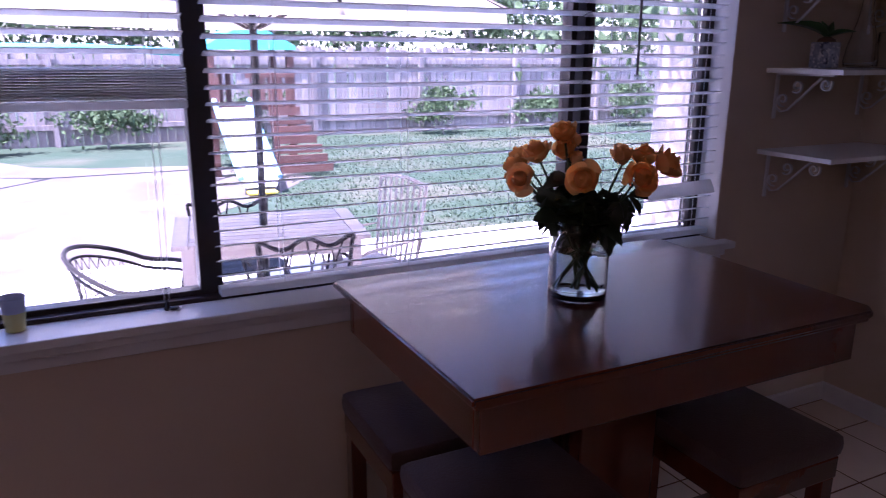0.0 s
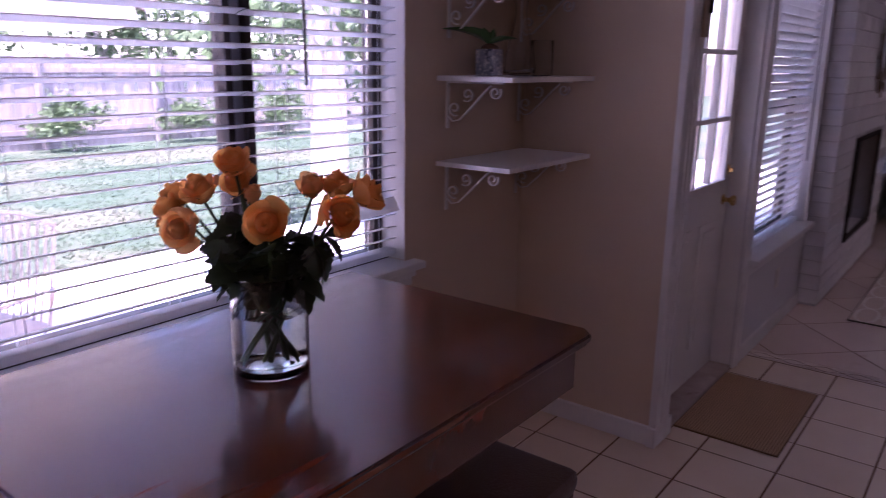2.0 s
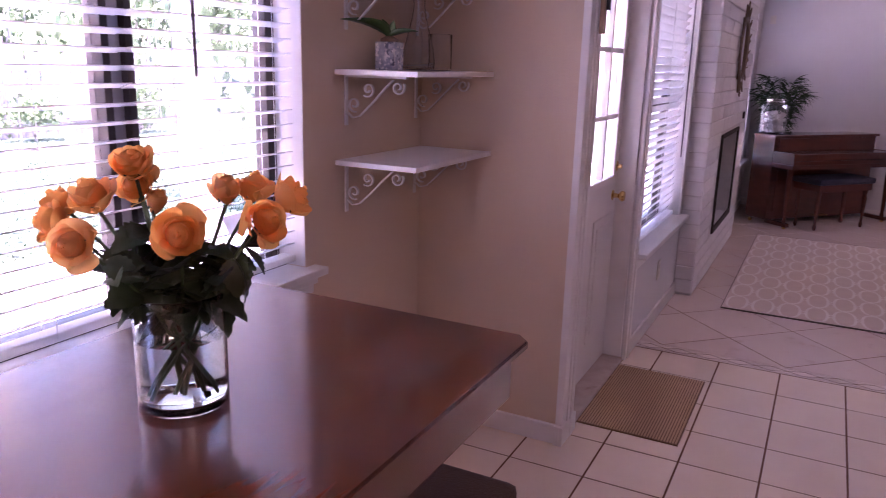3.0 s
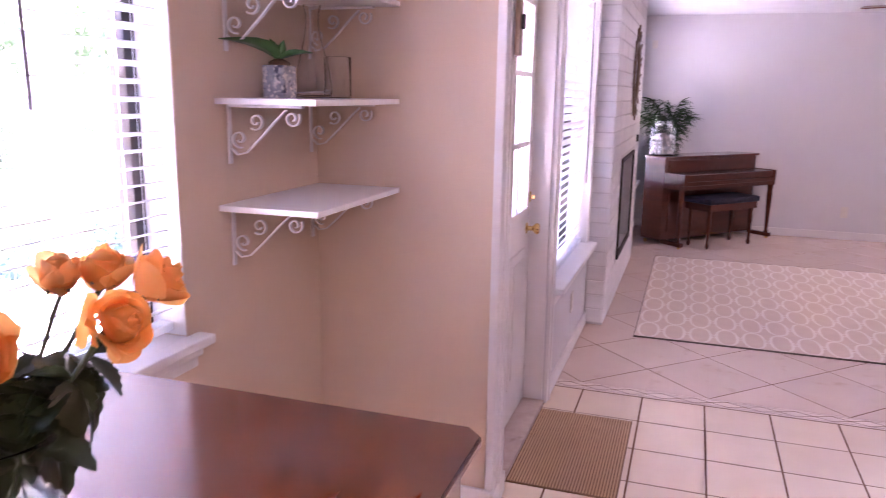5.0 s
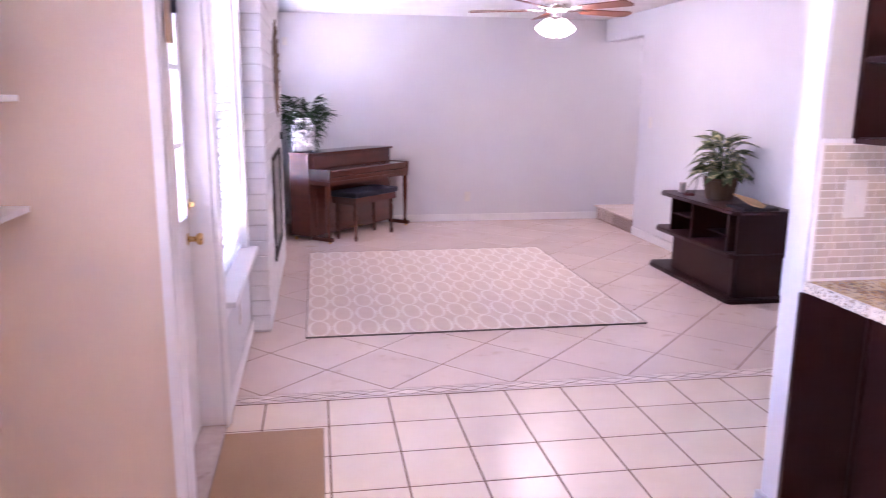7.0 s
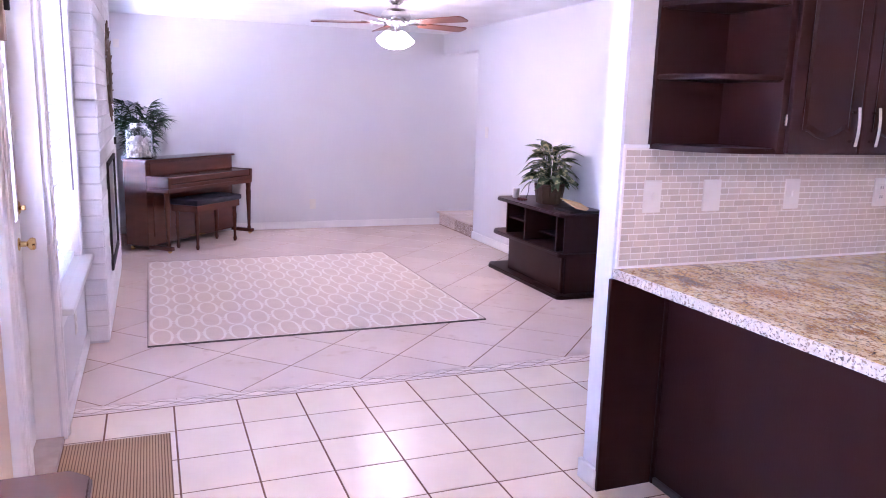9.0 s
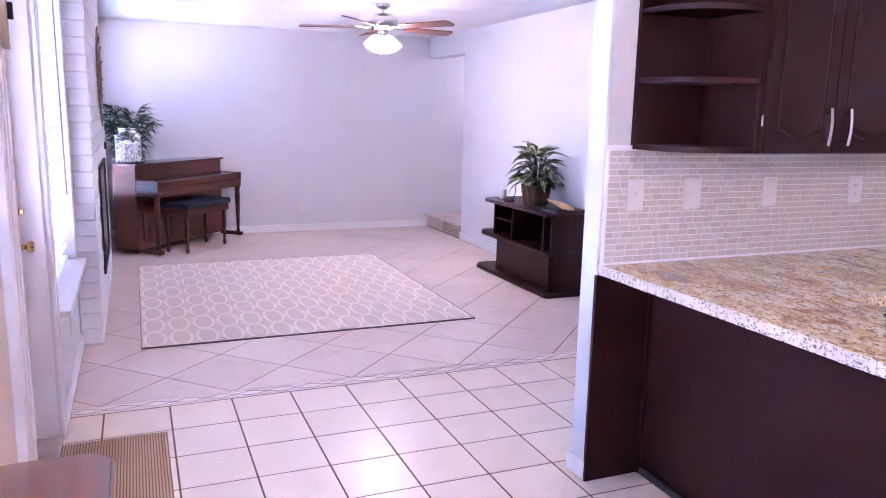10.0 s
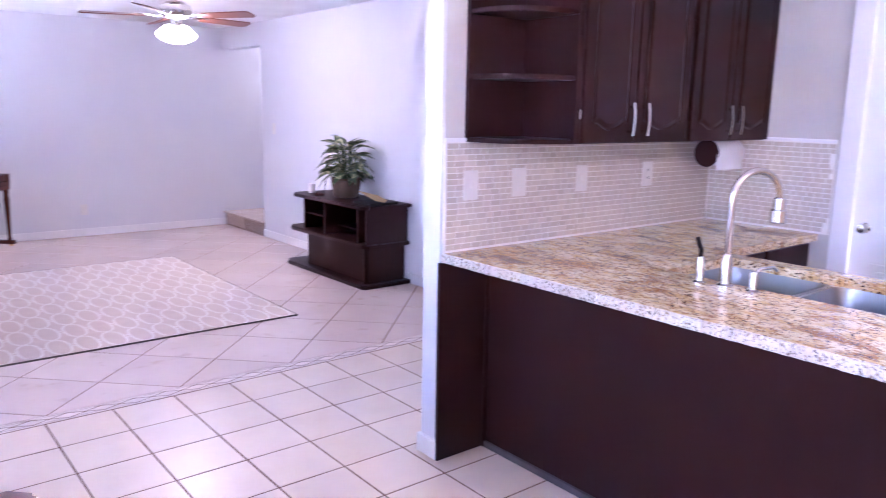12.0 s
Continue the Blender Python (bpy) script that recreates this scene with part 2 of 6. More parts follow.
M_granite = granite("cream and gold granite")
M_stone = material("tumbled travertine tile", (0.60, 0.52, 0.41), 0.5, scale=18, color2=(0.50, 0.425, 0.325), rand=0.14, bump=0.4, bump_scale=80)
M_grout2 = material("pale grout", (0.84, 0.79, 0.71), 0.85, scale=30, bump=0.3)
M_plate = material("ivory plastic plate", (0.74, 0.70, 0.62), 0.35)
M_grass = material("lawn", (0.030, 0.055, 0.034), 0.9, spec=0.05, scale=1.2, color2=(0.05, 0.068, 0.045), bump=1.0, bump_scale=40, spots=[(0.35, 0.52, 0.62, (0.075, 0.08, 0.055))])
M_concrete = material("pale patio concrete", (0.70, 0.67, 0.63), 0.85, spec=0.1, scale=2, bump=0.3, bump_scale=60)
M_fence = material("weathered fence board", (0.34, 0.30, 0.285), 0.85, scale=3, color2=(0.12, 0.10, 0.095), stretch=(6, 6, 0.6), bump=0.6, bump_scale=30, rand=0.35)
M_glass = glass("window glass")
M_clear = glass("clear glass", (0.95, 1.0, 0.985))
M_clear2 = glass("thin clear glass")
M_water = glass("water", (0.96, 1.0, 0.985), 0.0, 1.33)

# ---- walls, floor, ceiling ----
XL, XF, YK, YS, YW = -2.2, 9.86, -2.25, 1.73, 2.42
H = 2.42


def wall(name, boxes, mat, label, bevel=0.0):
    bm = bm_new()
    for b in boxes:
        add_box(bm, *b, bevel=bevel)
    return tagged(part(name, bm, mat), label, "wall", kind="structure")


WX0, WX1, WZ0, WZ1 = -0.95, 2.41, 0.84, 2.12
wall("wall_north_dining", [(XL, YW, 0, WX0, YW + 0.2, H), (WX1, YW, 0, 3.3, YW + 0.2, H), (WX0, YW, 0, WX1, YW + 0.2, WZ0), (WX0, YW, WZ1, WX1, YW + 0.2, H)],
     M_beige, "beige painted dining wall round the wide window")
wall("wall_nook_side", [(3.2, YS + 0.02, 0, 3.3, YW, H)], M_beige, "short beige painted wall beside the corner shelves")
DX0, DX1, DZ = 3.325, 4.26, 2.05
W2 = (4.36, 5.56, 0.58, 2.14)
W3 = (8.25, 9.45, 0.58, 2.14)
wall("wall_north_living", [(3.3, YS, 0, DX0, YS + 0.2, H), (DX1, YS, 0, W2[0], YS + 0.2, H), (DX0, YS, DZ, DX1, YS + 0.2, H),
                           (W2[0], YS, 0, W2[1], YS + 0.2, W2[2]), (W2[0], YS, W2[3], W2[1], YS + 0.2, H), (W2[1], YS, 0, W3[0], YS + 0.2, H),
                           (W3[0], YS, 0, W3[1], YS + 0.2, W3[2]), (W3[0], YS, W3[3], W3[1], YS + 0.2, H), (W3[1], YS, 0, XF, YS + 0.2, H)],
     M_white_wall, "white painted wall with the door and blinds")
wall("wall_east", [(XF, -4.2, 0, XF + 0.15, YS + 0.2, H)], M_white_wall, "white painted end wall behind the piano")
OX = 8.75
wall("wall_south_living", [(3.23, -2.35, 0, OX, -2.2, H), (OX, -2.35, 2.165, XF, -2.2, H)], M_white_wall, "white painted wall with a hall opening")
wall("wall_hall", [(OX - 0.15, -4.2, 0, OX, -2.35, H), (OX, -4.35, 0, XF, -4.2, H)], M_white_wall, "white hall walls beyond the opening")
wall("wall_kitchen", [(3.12, -2.35, 0, 3.23, -0.312, H)], M_white_wall, "white wall end between kitchen and living room")
wall("wall_kitchen_paint", [(3.117, YK, 1.385, 3.12, -0.325, H)], M_kwall, "pale greige kitchen wall above the tile")
wall("wall_south_kitchen", [(2.33, YK - 0.1, 0, 3.12, YK, H), (1.45, YK - 0.1, 2.06, 2.33, YK, H), (XL, YK - 0.1, 0, 1.45, YK, H)], M_kwall, "pale greige kitchen wall beside the white door")
wall("wall_west", [(XL - 0.1, YK - 0.1, 0, XL, YW + 0.2, H)], M_beige, "plain beige wall closing the dining area")
bm = bm_new()
add_box(bm, XL - 0.1, -4.35, H, XF + 0.15, YW + 0.2, H + 0.12)
tagged(part("ceiling", bm, M_ceiling), "white textured flat ceiling", "ceiling", kind="structure")
bm = bm_new()
add_box(bm, XL - 0.1, -4.35, -0.16, XF + 0.15, YW + 0.2, -0.0016)
floor = tagged(part("floor", bm, M_grout), "tiled floor of cream squares and diagonal stone tiles", "floor", kind="structure")
bm = bm_new()
add_box(bm, OX, -4.2, -0.003, XF, -2.2, 0.17, bevel=0.006)
hall_step = tagged(part("step", bm, M_grout), "tiled step up in the hall opening", "step", kind="structure")
for k in range(4):
    x0, x1 = OX + 0.008 + 0.2755 * k, OX + 0.278 + 0.2755 * k
    box_part("riser_tile", (x0, -2.204, 0.006, x1, -2.2, 0.150), M_tile2, hall_step)
    box_part("nosing", (x0, -2.208, 0.154, x1, -2.16, 0.174), M_tile2, hall_step, 0.004)
    for i in range(3):
        box_part("tread_tile", (x0, -2.155 - 0.3 * (i + 1) + 0.006, 0.166, x1, -2.157 - 0.3 * i, 0.1735), M_tile2, hall_step)

# ---- yard ----
bm = bm_new()
bmesh.ops.create_grid(bm, x_segments=60, y_segments=60, size=1.0, matrix=Matrix.Translation((0, 0, -0.2)) @ Matrix.Diagonal((400, 400, 1, 1)))
tagged(part("ground", bm, M_grass), "patchy sunlit lawn with dry bare spots", "lawn", kind="structure")
bm = bm_new()
add_box(bm, -8, YS + 0.2, -0.19, 14, 6.6, -0.12, bevel=0.01)
tagged(part("patio", bm, M_concrete), "sun-bleached concrete patio slab", "patio", kind="structure")

M_leaf = material("dark rose leaf", (0.052, 0.080, 0.036), 0.42, scale=30, color2=(0.030, 0.044, 0.022), bump=0.3)
M_stem = material("green stem", (0.05, 0.09, 0.03), 0.5, scale=30)
thin(M_leaf, 0.25)
M_petal = thin(material("orange rose petal", (1.0, 0.57, 0.18), 0.55, scale=26, color2=(0.98, 0.41, 0.07), rand=0.12, bump=0.15, bump_scale=60), 0.6)
M_bud = thin(material("peach rose petal", (1.0, 0.64, 0.27), 0.55, scale=26, color2=(0.97, 0.47, 0.13), rand=0.12), 0.6)
M_palm = material("palm leaf", (0.035, 0.075, 0.03), 0.6, spec=0.2, scale=14, color2=(0.020, 0.045, 0.02))
M_leaf2 = material("variegated green leaf", (0.10, 0.15, 0.05), 0.4, scale=18, color2=(0.04, 0.075, 0.025), spots=[(30, 0.50, 0.62, (0.50, 0.48, 0.24))], rand=0.2)
M_pot = material("brown woven pot", (0.12, 0.065, 0.035), 0.7, scale=20, bump=0.8, bump_scale=60)
M_navy = material("dark navy bench cushion", (0.015, 0.016, 0.035), 0.75, scale=20, bump=0.4)
M_rug = material("taupe rug pile", (0.66, 0.55, 0.46), 0.95, scale=9, color2=(0.60, 0.49, 0.405), bump=0.9, bump_scale=260)
M_rugline = material("ivory rug pattern", (0.80, 0.73, 0.65), 0.95, scale=12, bump=0.9, bump_scale=260)
M_mat = material("tan door mat", (0.53, 0.34, 0.185), 0.95, scale=5, color2=(0.46, 0.29, 0.155), bump=1.0, bump_scale=200)
M_blade = material("cherry fan blade", (0.17, 0.052, 0.025), 0.35, scale=3, stretch=(2, 8, 2), coat=0.2)
# glows on the fan shades and on the added kitchen and hall fill lights
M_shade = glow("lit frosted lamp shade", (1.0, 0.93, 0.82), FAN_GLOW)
M_dark = material("black rubber", (0.012, 0.012, 0.013), 0.6)
M_pebble = material("white shells", (0.86, 0.82, 0.78), 0.6, rand=0.2, scale=40)
M_mirror = material("mirror", (0.9, 0.9, 0.9), 0.03, 1.0)
M_bark2 = material("antique gold metal", (0.20, 0.145, 0.10), 0.4, 0.8, scale=20)
M_paper = material("white paper towel", (0.82, 0.81, 0.80), 0.9, bump=0.3, bump_scale=90)
M_bluegrey = material("mottled blue glass pot", (0.55, 0.57, 0.62), 0.15, scale=34, color2=(0.14, 0.16, 0.22), spots=[(55, 0.54, 0.62, (0.70, 0.68, 0.66)), (40, 0.58, 0.66, (0.10, 0.11, 0.16))], coat=0.5)
M_yellow = material("yellow paper label", (0.55, 0.48, 0.16), 0.6, scale=40)
M_greycup = material("grey lilac cup", (0.42, 0.42, 0.50), 0.55, scale=20)
M_book = material("tan cardboard", (0.55, 0.36, 0.16), 0.7)

# ---- wide dining window ----
win = thing("window_1", "wide dark bronze sliding window over a white sill", "window", kind="structure")
bm = bm_new()
FY0, FY1 = 2.53, 2.585
for b in [(WX0, FY0, WZ0, WX1, FY1, WZ0 + 0.035), (WX0, FY0, WZ1 - 0.04, WX1, FY1, WZ1), (WX0, FY0, WZ0, WX0 + 0.045, FY1, WZ1), (WX1 - 0.045, FY0, WZ0, WX1, FY1, WZ1)]:
    add_box(bm, *b, bevel=0.003)
part("window_frame", bm, M_bronze, win, "dark bronze aluminium frame")
for x0, x1, d in ((0.47, 0.535, 0.0), (1.745, 1.768, 0.0), (1.808, 1.832, 0.012)):
    box_part("mullion", (x0, FY0 - 0.008 - d, WZ0 + 0.035, x1, FY1 - d, WZ1 - 0.04), M_bronze, win, 0.003)
box_part("mullion", (1.769, FY0, WZ0 + 0.035, 1.807, FY1 - 0.01, WZ1 - 0.04), material("grey aluminium", (0.30, 0.29, 0.31), 0.4, 0.3), win, 0.003, "grey meeting stile")
box_part("lower_track", (WX0, FY0 - 0.03, WZ0 + 0.002, WX1, FY0, WZ0 + 0.02), M_bronze, win, 0.002)
for x0, x1 in ((WX0 + 0.045, 0.47), (0.535, 1.745), (1.835, WX1 - 0.045)):
    g = box_part("pane", (x0, 2.556, WZ0 + 0.035, x1, 2.561, WZ1 - 0.04), M_glass, win)
    g.visible_shadow = False
bm = bm_new()
add_box(bm, WX0 - 0.05, YW - 0.06, WZ0 - 0.02, WX1 + 0.05, YW, WZ0 + 0.008, bevel=0.006)
add_box(bm, WX0, YW - 0.004, WZ0 - 0.015, WX1, FY0, WZ0 + 0.006)
part("window_sill", bm, M_trim, win, "white painted sill board")
bm = bm_new()
add_box(bm, WX0 - 0.02, YW - 0.038, WZ0 - 0.048, WX1 + 0.02, YW, WZ0 - 0.02, bevel=0.006)
add_box(bm, WX0 - 0.02, YW - 0.018, WZ0 - 0.085, WX1 + 0.02, YW, WZ0 - 0.048, bevel=0.004)
part("apron", bm, M_trim, win, "white stepped moulding under the sill")
bm = bm_new()
add_box(bm, WX1 - 0.004, YW + 0.001, WZ0 + 0.01, WX1 - 0.001, FY0, WZ1)
add_box(bm, WX0 + 0.001, YW + 0.001, WZ0 + 0.01, WX0 + 0.004, FY0, WZ1)
add_box(bm, WX0, YW + 0.001, WZ1 - 0.004, WX1, FY0, WZ1 - 0.001)
part("reveal", bm, M_trim, win, "white painted window reveal")


def slat_mesh(length, width=0.05, mat=None):
    """A slightly crowned slat along x."""
    bm = bm_new()
    rows = []
    for k in range(5):
        v = (k / 4 - 0.5) * width
        z = 0.0022 * (1 - (2 * v / width) ** 2)
        rows.append([bm.verts.new((x, v, z + h)) for x in (0, length) for h in (0, 0.0028)])
    for a, b in zip(rows, rows[1:]):
        bm.faces.new((a[0], b[0], b[2], a[2]))
        bm.faces.new((a[1], a[3], b[3], b[1]))
        bm.faces.new((a[0], a[1], b[1], b[0]))
        bm.faces.new((a[2], b[2], b[3], a[3]))
    bm.faces.new((rows[0][0], rows[0][2], rows[0][3], rows[0][1]))
    bm.faces.new((rows[-1][0], rows[-1][1], rows[-1][3], rows[-1][2]))
    bmesh.ops.recalc_face_normals(bm, faces=bm.faces[:])
    me = bpy.data.meshes.new("slat")
    bm.to_mesh(me)
    bm.free()
    me.materials.append(mat or M_slat)
    return me


def blind(label, x0, x1, y, z0, z1, tilt, pitch=0.0445, cords=(), skip=(), wand=None, rail=0.024, mat=None):
    th = thing("window_blind", label, "blind", at=(x0, y, z0))
    me = slat_mesh(x1 - x0, mat=mat)
    z, k = rail + 0.03, 0
    while z < z1 - z0 - 0.05:
        if k not in skip:
            s = new("slat", me)
            s.parent = th
            s.location, s.rotation_euler = (0, 0, z), (radians(tilt + random.uniform(-1.2, 1.2)), radians(random.uniform(-0.12, 0.12)), 0)
        z, k = z + pitch, k + 1
    box_part("bottom_rail", (0, -0.025, 0, x1 - x0, 0.025, rail), M_slat, th, 0.005)
    box_part("head_rail", (0, -0.03, z1 - z0 - 0.05, x1 - x0, 0.03, z1 - z0 - 0.001), M_slat, th, 0.004)
    for c in cords:
        bm = bm_new()
        for dy in (-0.027, 0.027):
            add_tube(bm, [(c - x0, dy, 0.01), (c - x0, dy, z1 - z0 - 0.05)], 0.0011, 5)
        part("ladder_cord", bm, M_slat, th)
    if wand:
        bm = bm_new()
        add_tube(bm, [(wand[0] - x0, -0.04, z1 - z0 - 0.06), (wand[0] - x0 + 0.004, -0.045, wand[1] - z0)], 0.0045, 8)
        part("tilt_wand", bm, material("grey plastic wand", (0.16, 0.14, 0.16), 0.3), th, "dark translucent tilt wand")
    return th


BY = 2.475
blind("open white faux-wood blind over the middle panes", 0.515, 1.77, BY, 0.868, WZ1 - 0.006, -14, cords=(0.7, 1.1, 1.5))
blind("open white faux-wood blind over the end pane", 1.775, 2.395, BY, 0.868, WZ1 - 0.006, -14, cords=(1.9, 2.3), skip=(3,), wand=(1.96, 1.48))
loose = thing("window_blind_slat", "loose flipped blind slat hanging askew", "slat", at=(2.06, BY - 0.03, 1.05))
s = new("slat", slat_mesh(0.33, 0.055))
s.parent = loose
s.rotation_euler = (radians(58), radians(-1.5), 0)
# raised blind, with its slats stacked
th = thing("window_blind", "half-raised white blind with a dark stacked bundle of slats", "blind", at=(WX0 + 0.01, BY, 1.405))
L = 0.455 - WX0
me = slat_mesh(L)
for k in range(12):
    s = new("slat", me)
    s.parent = th
    s.location = (0, random.uniform(-0.002, 0.002), 0.026 + 0.0068 * k)
for k in range(12):
    s = new("slat", me)
    s.parent = th
    s.location, s.rotation_euler = (0, 0, 0.145 + 0.0445 * k), (radians(-14), 0, 0)
box_part("bottom_rail", (0, -0.025, 0, L, 0.025, 0.022), M_slat, th, 0.005)
box_part("head_rail", (0, -0.03, 0.66, L, 0.03, 0.709), M_slat, th, 0.004)
bm = bm_new()
add_tube(bm, [(0.36 - WX0, -0.032, 0.66), (0.355 - WX0, -0.034, -0.2), (0.35 - WX0, -0.033, -0.52)], 0.0012, 5)
add_tube(bm, [(0.375 - WX0, -0.032, 0.66), (0.372 - WX0, -0.034, -0.2), (0.362 - WX0, -0.033, -0.52)], 0.0012, 5)
part("pull_cord", bm, M_slat, th)
bm = bm_new()
add_lathe(bm, [(0.002, 0.03), (0.006, 0.022), (0.009, 0.004), (0.007, 0)], 0.356 - WX0, -0.033, -0.55, 10)
part("tassel", bm, M_dark, th, "dark cord tassel")

# cup and cord end on the sill
cup = thing("paper_cup", "grey and yellow patterned cup on the white sill", "cup", at=(-0.005, 2.475, 0.8465))
bm = bm_new()
add_lathe(bm, [(0.024, 0.0), (0.0275, 0.05)], n=24)
part("cup_base", bm, M_yellow, cup, "yellow printed lower band", True)
bm = bm_new()
add_lathe(bm, [(0.0277, 0.05), (0.0325, 0.088), (0.0335, 0.090), (0.0325, 0.092), (0.030, 0.088), (0.026, 0.052)], n=24)
part("cup_wall", bm, M_greycup, cup, "grey lilac upper band", True)
bm = bm_new()
add_lathe(bm, [(0.004, 0), (0.012, 0.004), (0.009, 0.009), (0.002, 0.011)], n=12, m=Matrix.Diagonal((1.5, 0.7, 1, 1)))
tas = part("cord_tassel", bm, M_dark, smooth=True)
tas.location = (0.385, 2.462, 0.8465)
tagged(tas, "small dark cord tassel lying on the sill", "tassel")

# ---- table and stools ----
TX0, TX1, TY0, TY1, TZ = 0.768, 1.912, 1.415, 2.205, 0.955
tb = thing("dining_table", "dark espresso wood counter-height table by the window", "table", at=((TX0 + TX1) / 2, (TY0 + TY1) / 2, 0))
hx, hy = (TX1 - TX0) / 2, (TY1 - TY0) / 2
bm = bm_new()
c = 0.03
add_prism(bm, [(-hx, -hy), (hx - c, -hy), (hx, -hy + c), (hx, hy), (-hx, hy)], TZ - 0.02, TZ)
bmesh.ops.bevel(bm, geom=[e for e in bm.edges], offset=0.005, segments=2, affect="EDGES")
part("tabletop", bm, M_table, tb, "glossy dark wood top", True)
bm = bm_new()
add_box(bm, -hx + 0.015, -hy + 0.015, TZ - 0.034, hx - 0.02, hy - 0.015, TZ - 0.02, bevel=0.004)
part("top_moulding", bm, M_table, tb)
for nm, b in (("apron", (-hx + 0.035, -hy + 0.035, TZ - 0.14, hx - 0.035, -hy + 0.06, TZ - 0.034)), ("apron", (-hx + 0.035, hy - 0.06, TZ - 0.14, hx - 0.035, hy - 0.035, TZ - 0.034)),
              ("apron", (-hx + 0.035, -hy + 0.06, TZ - 0.14, -hx + 0.06, hy - 0.06, TZ - 0.034)), ("apron", (hx - 0.06, -hy + 0.06, TZ - 0.14, hx - 0.035, hy - 0.06, TZ - 0.034))):
    box_part(nm, b, M_table, tb, 0.003)
box_part("pedestal", (-0.13, -0.15, 0.05, 0.11, 0.15, TZ - 0.034), M_table, tb, 0.006)
box_part("foot", (-0.16, -0.18, 0.0, 0.12, 0.18, 0.05), M_table, tb, 0.008)


def stool(label, x, y, turn, w=0.46, d=0.36, h=0.63):
    st = thing("stool", label, "stool", "stools round the table", at=(x, y, 0))
    st.rotation_euler = (0, 0, radians(turn))
    bm = bm_new()
    add_box(bm, -w / 2, -d / 2, h - 0.075, w / 2, d / 2, h, bevel=0.026)
    for v in bm.verts:
        if v.co.z > h - 0.03:
            v.co.z += 0.012 * (1 - (v.co.x / w * 2) ** 2) - 0.012 * (abs(v.co.y) > d * 0.3)
    part("cushion", bm, M_cushion, st, "brown leather padded seat", True)
    box_part("seat_rail", (-w / 2 + 0.01, -d / 2 + 0.01, h - 0.135, w / 2 - 0.01, d / 2 - 0.01, h - 0.075), M_table, st, 0.004)
    for sx in (-1, 1):
        for sy in (-1, 1):
            a, b = sx * (w / 2 - 0.035), sy * (d / 2 - 0.035)
            box_part("leg", (a - 0.022, b - 0.022, 0, a + 0.022, b + 0.022, h - 0.135), M_table, st, 0.003)
        box_part("stretcher", (sx * (w / 2 - 0.035) - 0.012, -d / 2 + 0.057, 0.2, sx * (w / 2 - 0.035) + 0.012, d / 2 - 0.057, 0.235), M_table, st, 0.003)
    for sy in (-1, 1):
        box_part("stretcher", (-w / 2 + 0.057, sy * (d / 2 - 0.035) - 0.012, 0.26, w / 2 - 0.057, sy * (d / 2 - 0.035) + 0.012, 0.295), M_table, st, 0.003)
    return st


stool("brown leather stool tucked under the table beside the window", 0.965, 2.0, 90, 0.37, 0.39, 0.65)
stool("brown leather stool tucked under the table end", 0.965, 1.59, 90, 0.37, 0.39, 0.65)
stool("brown leather stool tucked under the table side", 1.655, 1.585, 0, 0.37, 0.37, 0.65)

# ---- vase of roses ----
VX, VY = 1.298, 1.828
vase = thing("glass_vase", "clear cylinder vase half full of water on the table", "vase", at=(VX, VY, TZ))
bm = bm_new()
add_lathe(bm, [(0.070, 0.0), (0.0752, 0.005), (0.0752, 0.150), (0.0735, 0.172), (0.0728, 0.185), (0.0742, 0.196), (0.0735, 0.199), (0.0718, 0.197), (0.0705, 0.185), (0.0712, 0.172),
               (0.0728, 0.15), (0.0728, 0.017), (0.066, 0.013), (0.001, 0.012)], n=48)
part("vase_glass", bm, M_clear, vase, "thick clear glass with a green-tinged foot", True)
bm = bm_new()
add_lathe(bm, [(0.001, 0.0135), (0.066, 0.0145), (0.0724, 0.018), (0.0724, 0.122), (0.001, 0.122)], n=40)
part("water", bm, M_water, vase, "clear water", True)


def petal_bm(r, width, height, curl, shut=0.0):
    """A cupped petal at radius r, rising and curling outwards."""
    bm = bm_new()
    n, m = 6, 5
    g = []
    for j in range(m + 1):
        v = j / m
        row = []
        for i in range(n + 1):
            u = i / n * 2 - 1
            half = width * (0.45 + 0.75 * math.sin(min(1, v * 1.15) * math.pi * 0.62)) * (1 - 0.25 * max(0, v - 0.75) * 4 * u * u)
            a = u * half
            rad = r * (0.35 + 0.75 * math.sin(v * math.pi * 0.5)) * (1 - shut * v ** 3) + curl * v ** 4
            z = height * (v - (0.08 + 5 * curl / 0.2) * u * u * v) - curl * 0.6 * v ** 4
            row.append(bm.verts.new((rad * math.cos(a), rad * math.sin(a), z)))
        g.append(row)
    for j in range(m):
        for i in range(n):
            bm.faces.new((g[j][i], g[j][i + 1], g[j + 1][i + 1], g[j + 1][i]))
    return bm


def leaf_bm(length, width, droop, fold=0.25, n=6):
    bm = bm_new()
    rows = []
    for i in range(n + 1):
        t = i / n
        w = width * math.sin(math.pi * min(1, 0.06 + 0.94 * t) ** 0.8) * (1.0 if i % 2 else 0.92) + 0.0006
        z = -droop * length * t * t + 0.12 * length * t
        rows.append([bm.verts.new((length * t, s * w, z + fold * abs(s) * w)) for s in (-1, 0, 1)])
    for a, b in zip(rows, rows[1:]):
        bm.faces.new((a[0], a[1], b[1], b[0]))
        bm.faces.new((a[1], a[2], b[2], b[1]))
    return bm


def mesh_of(name, bm, mats, smooth=True):
    bmesh.ops.recalc_face_normals(bm, faces=bm.faces[:])
    me = bpy.data.meshes.new(name)
    bm.to_mesh(me)
    bm.free()
    if smooth:
        me.shade_smooth()
    me.materials.append(mats)
    return me


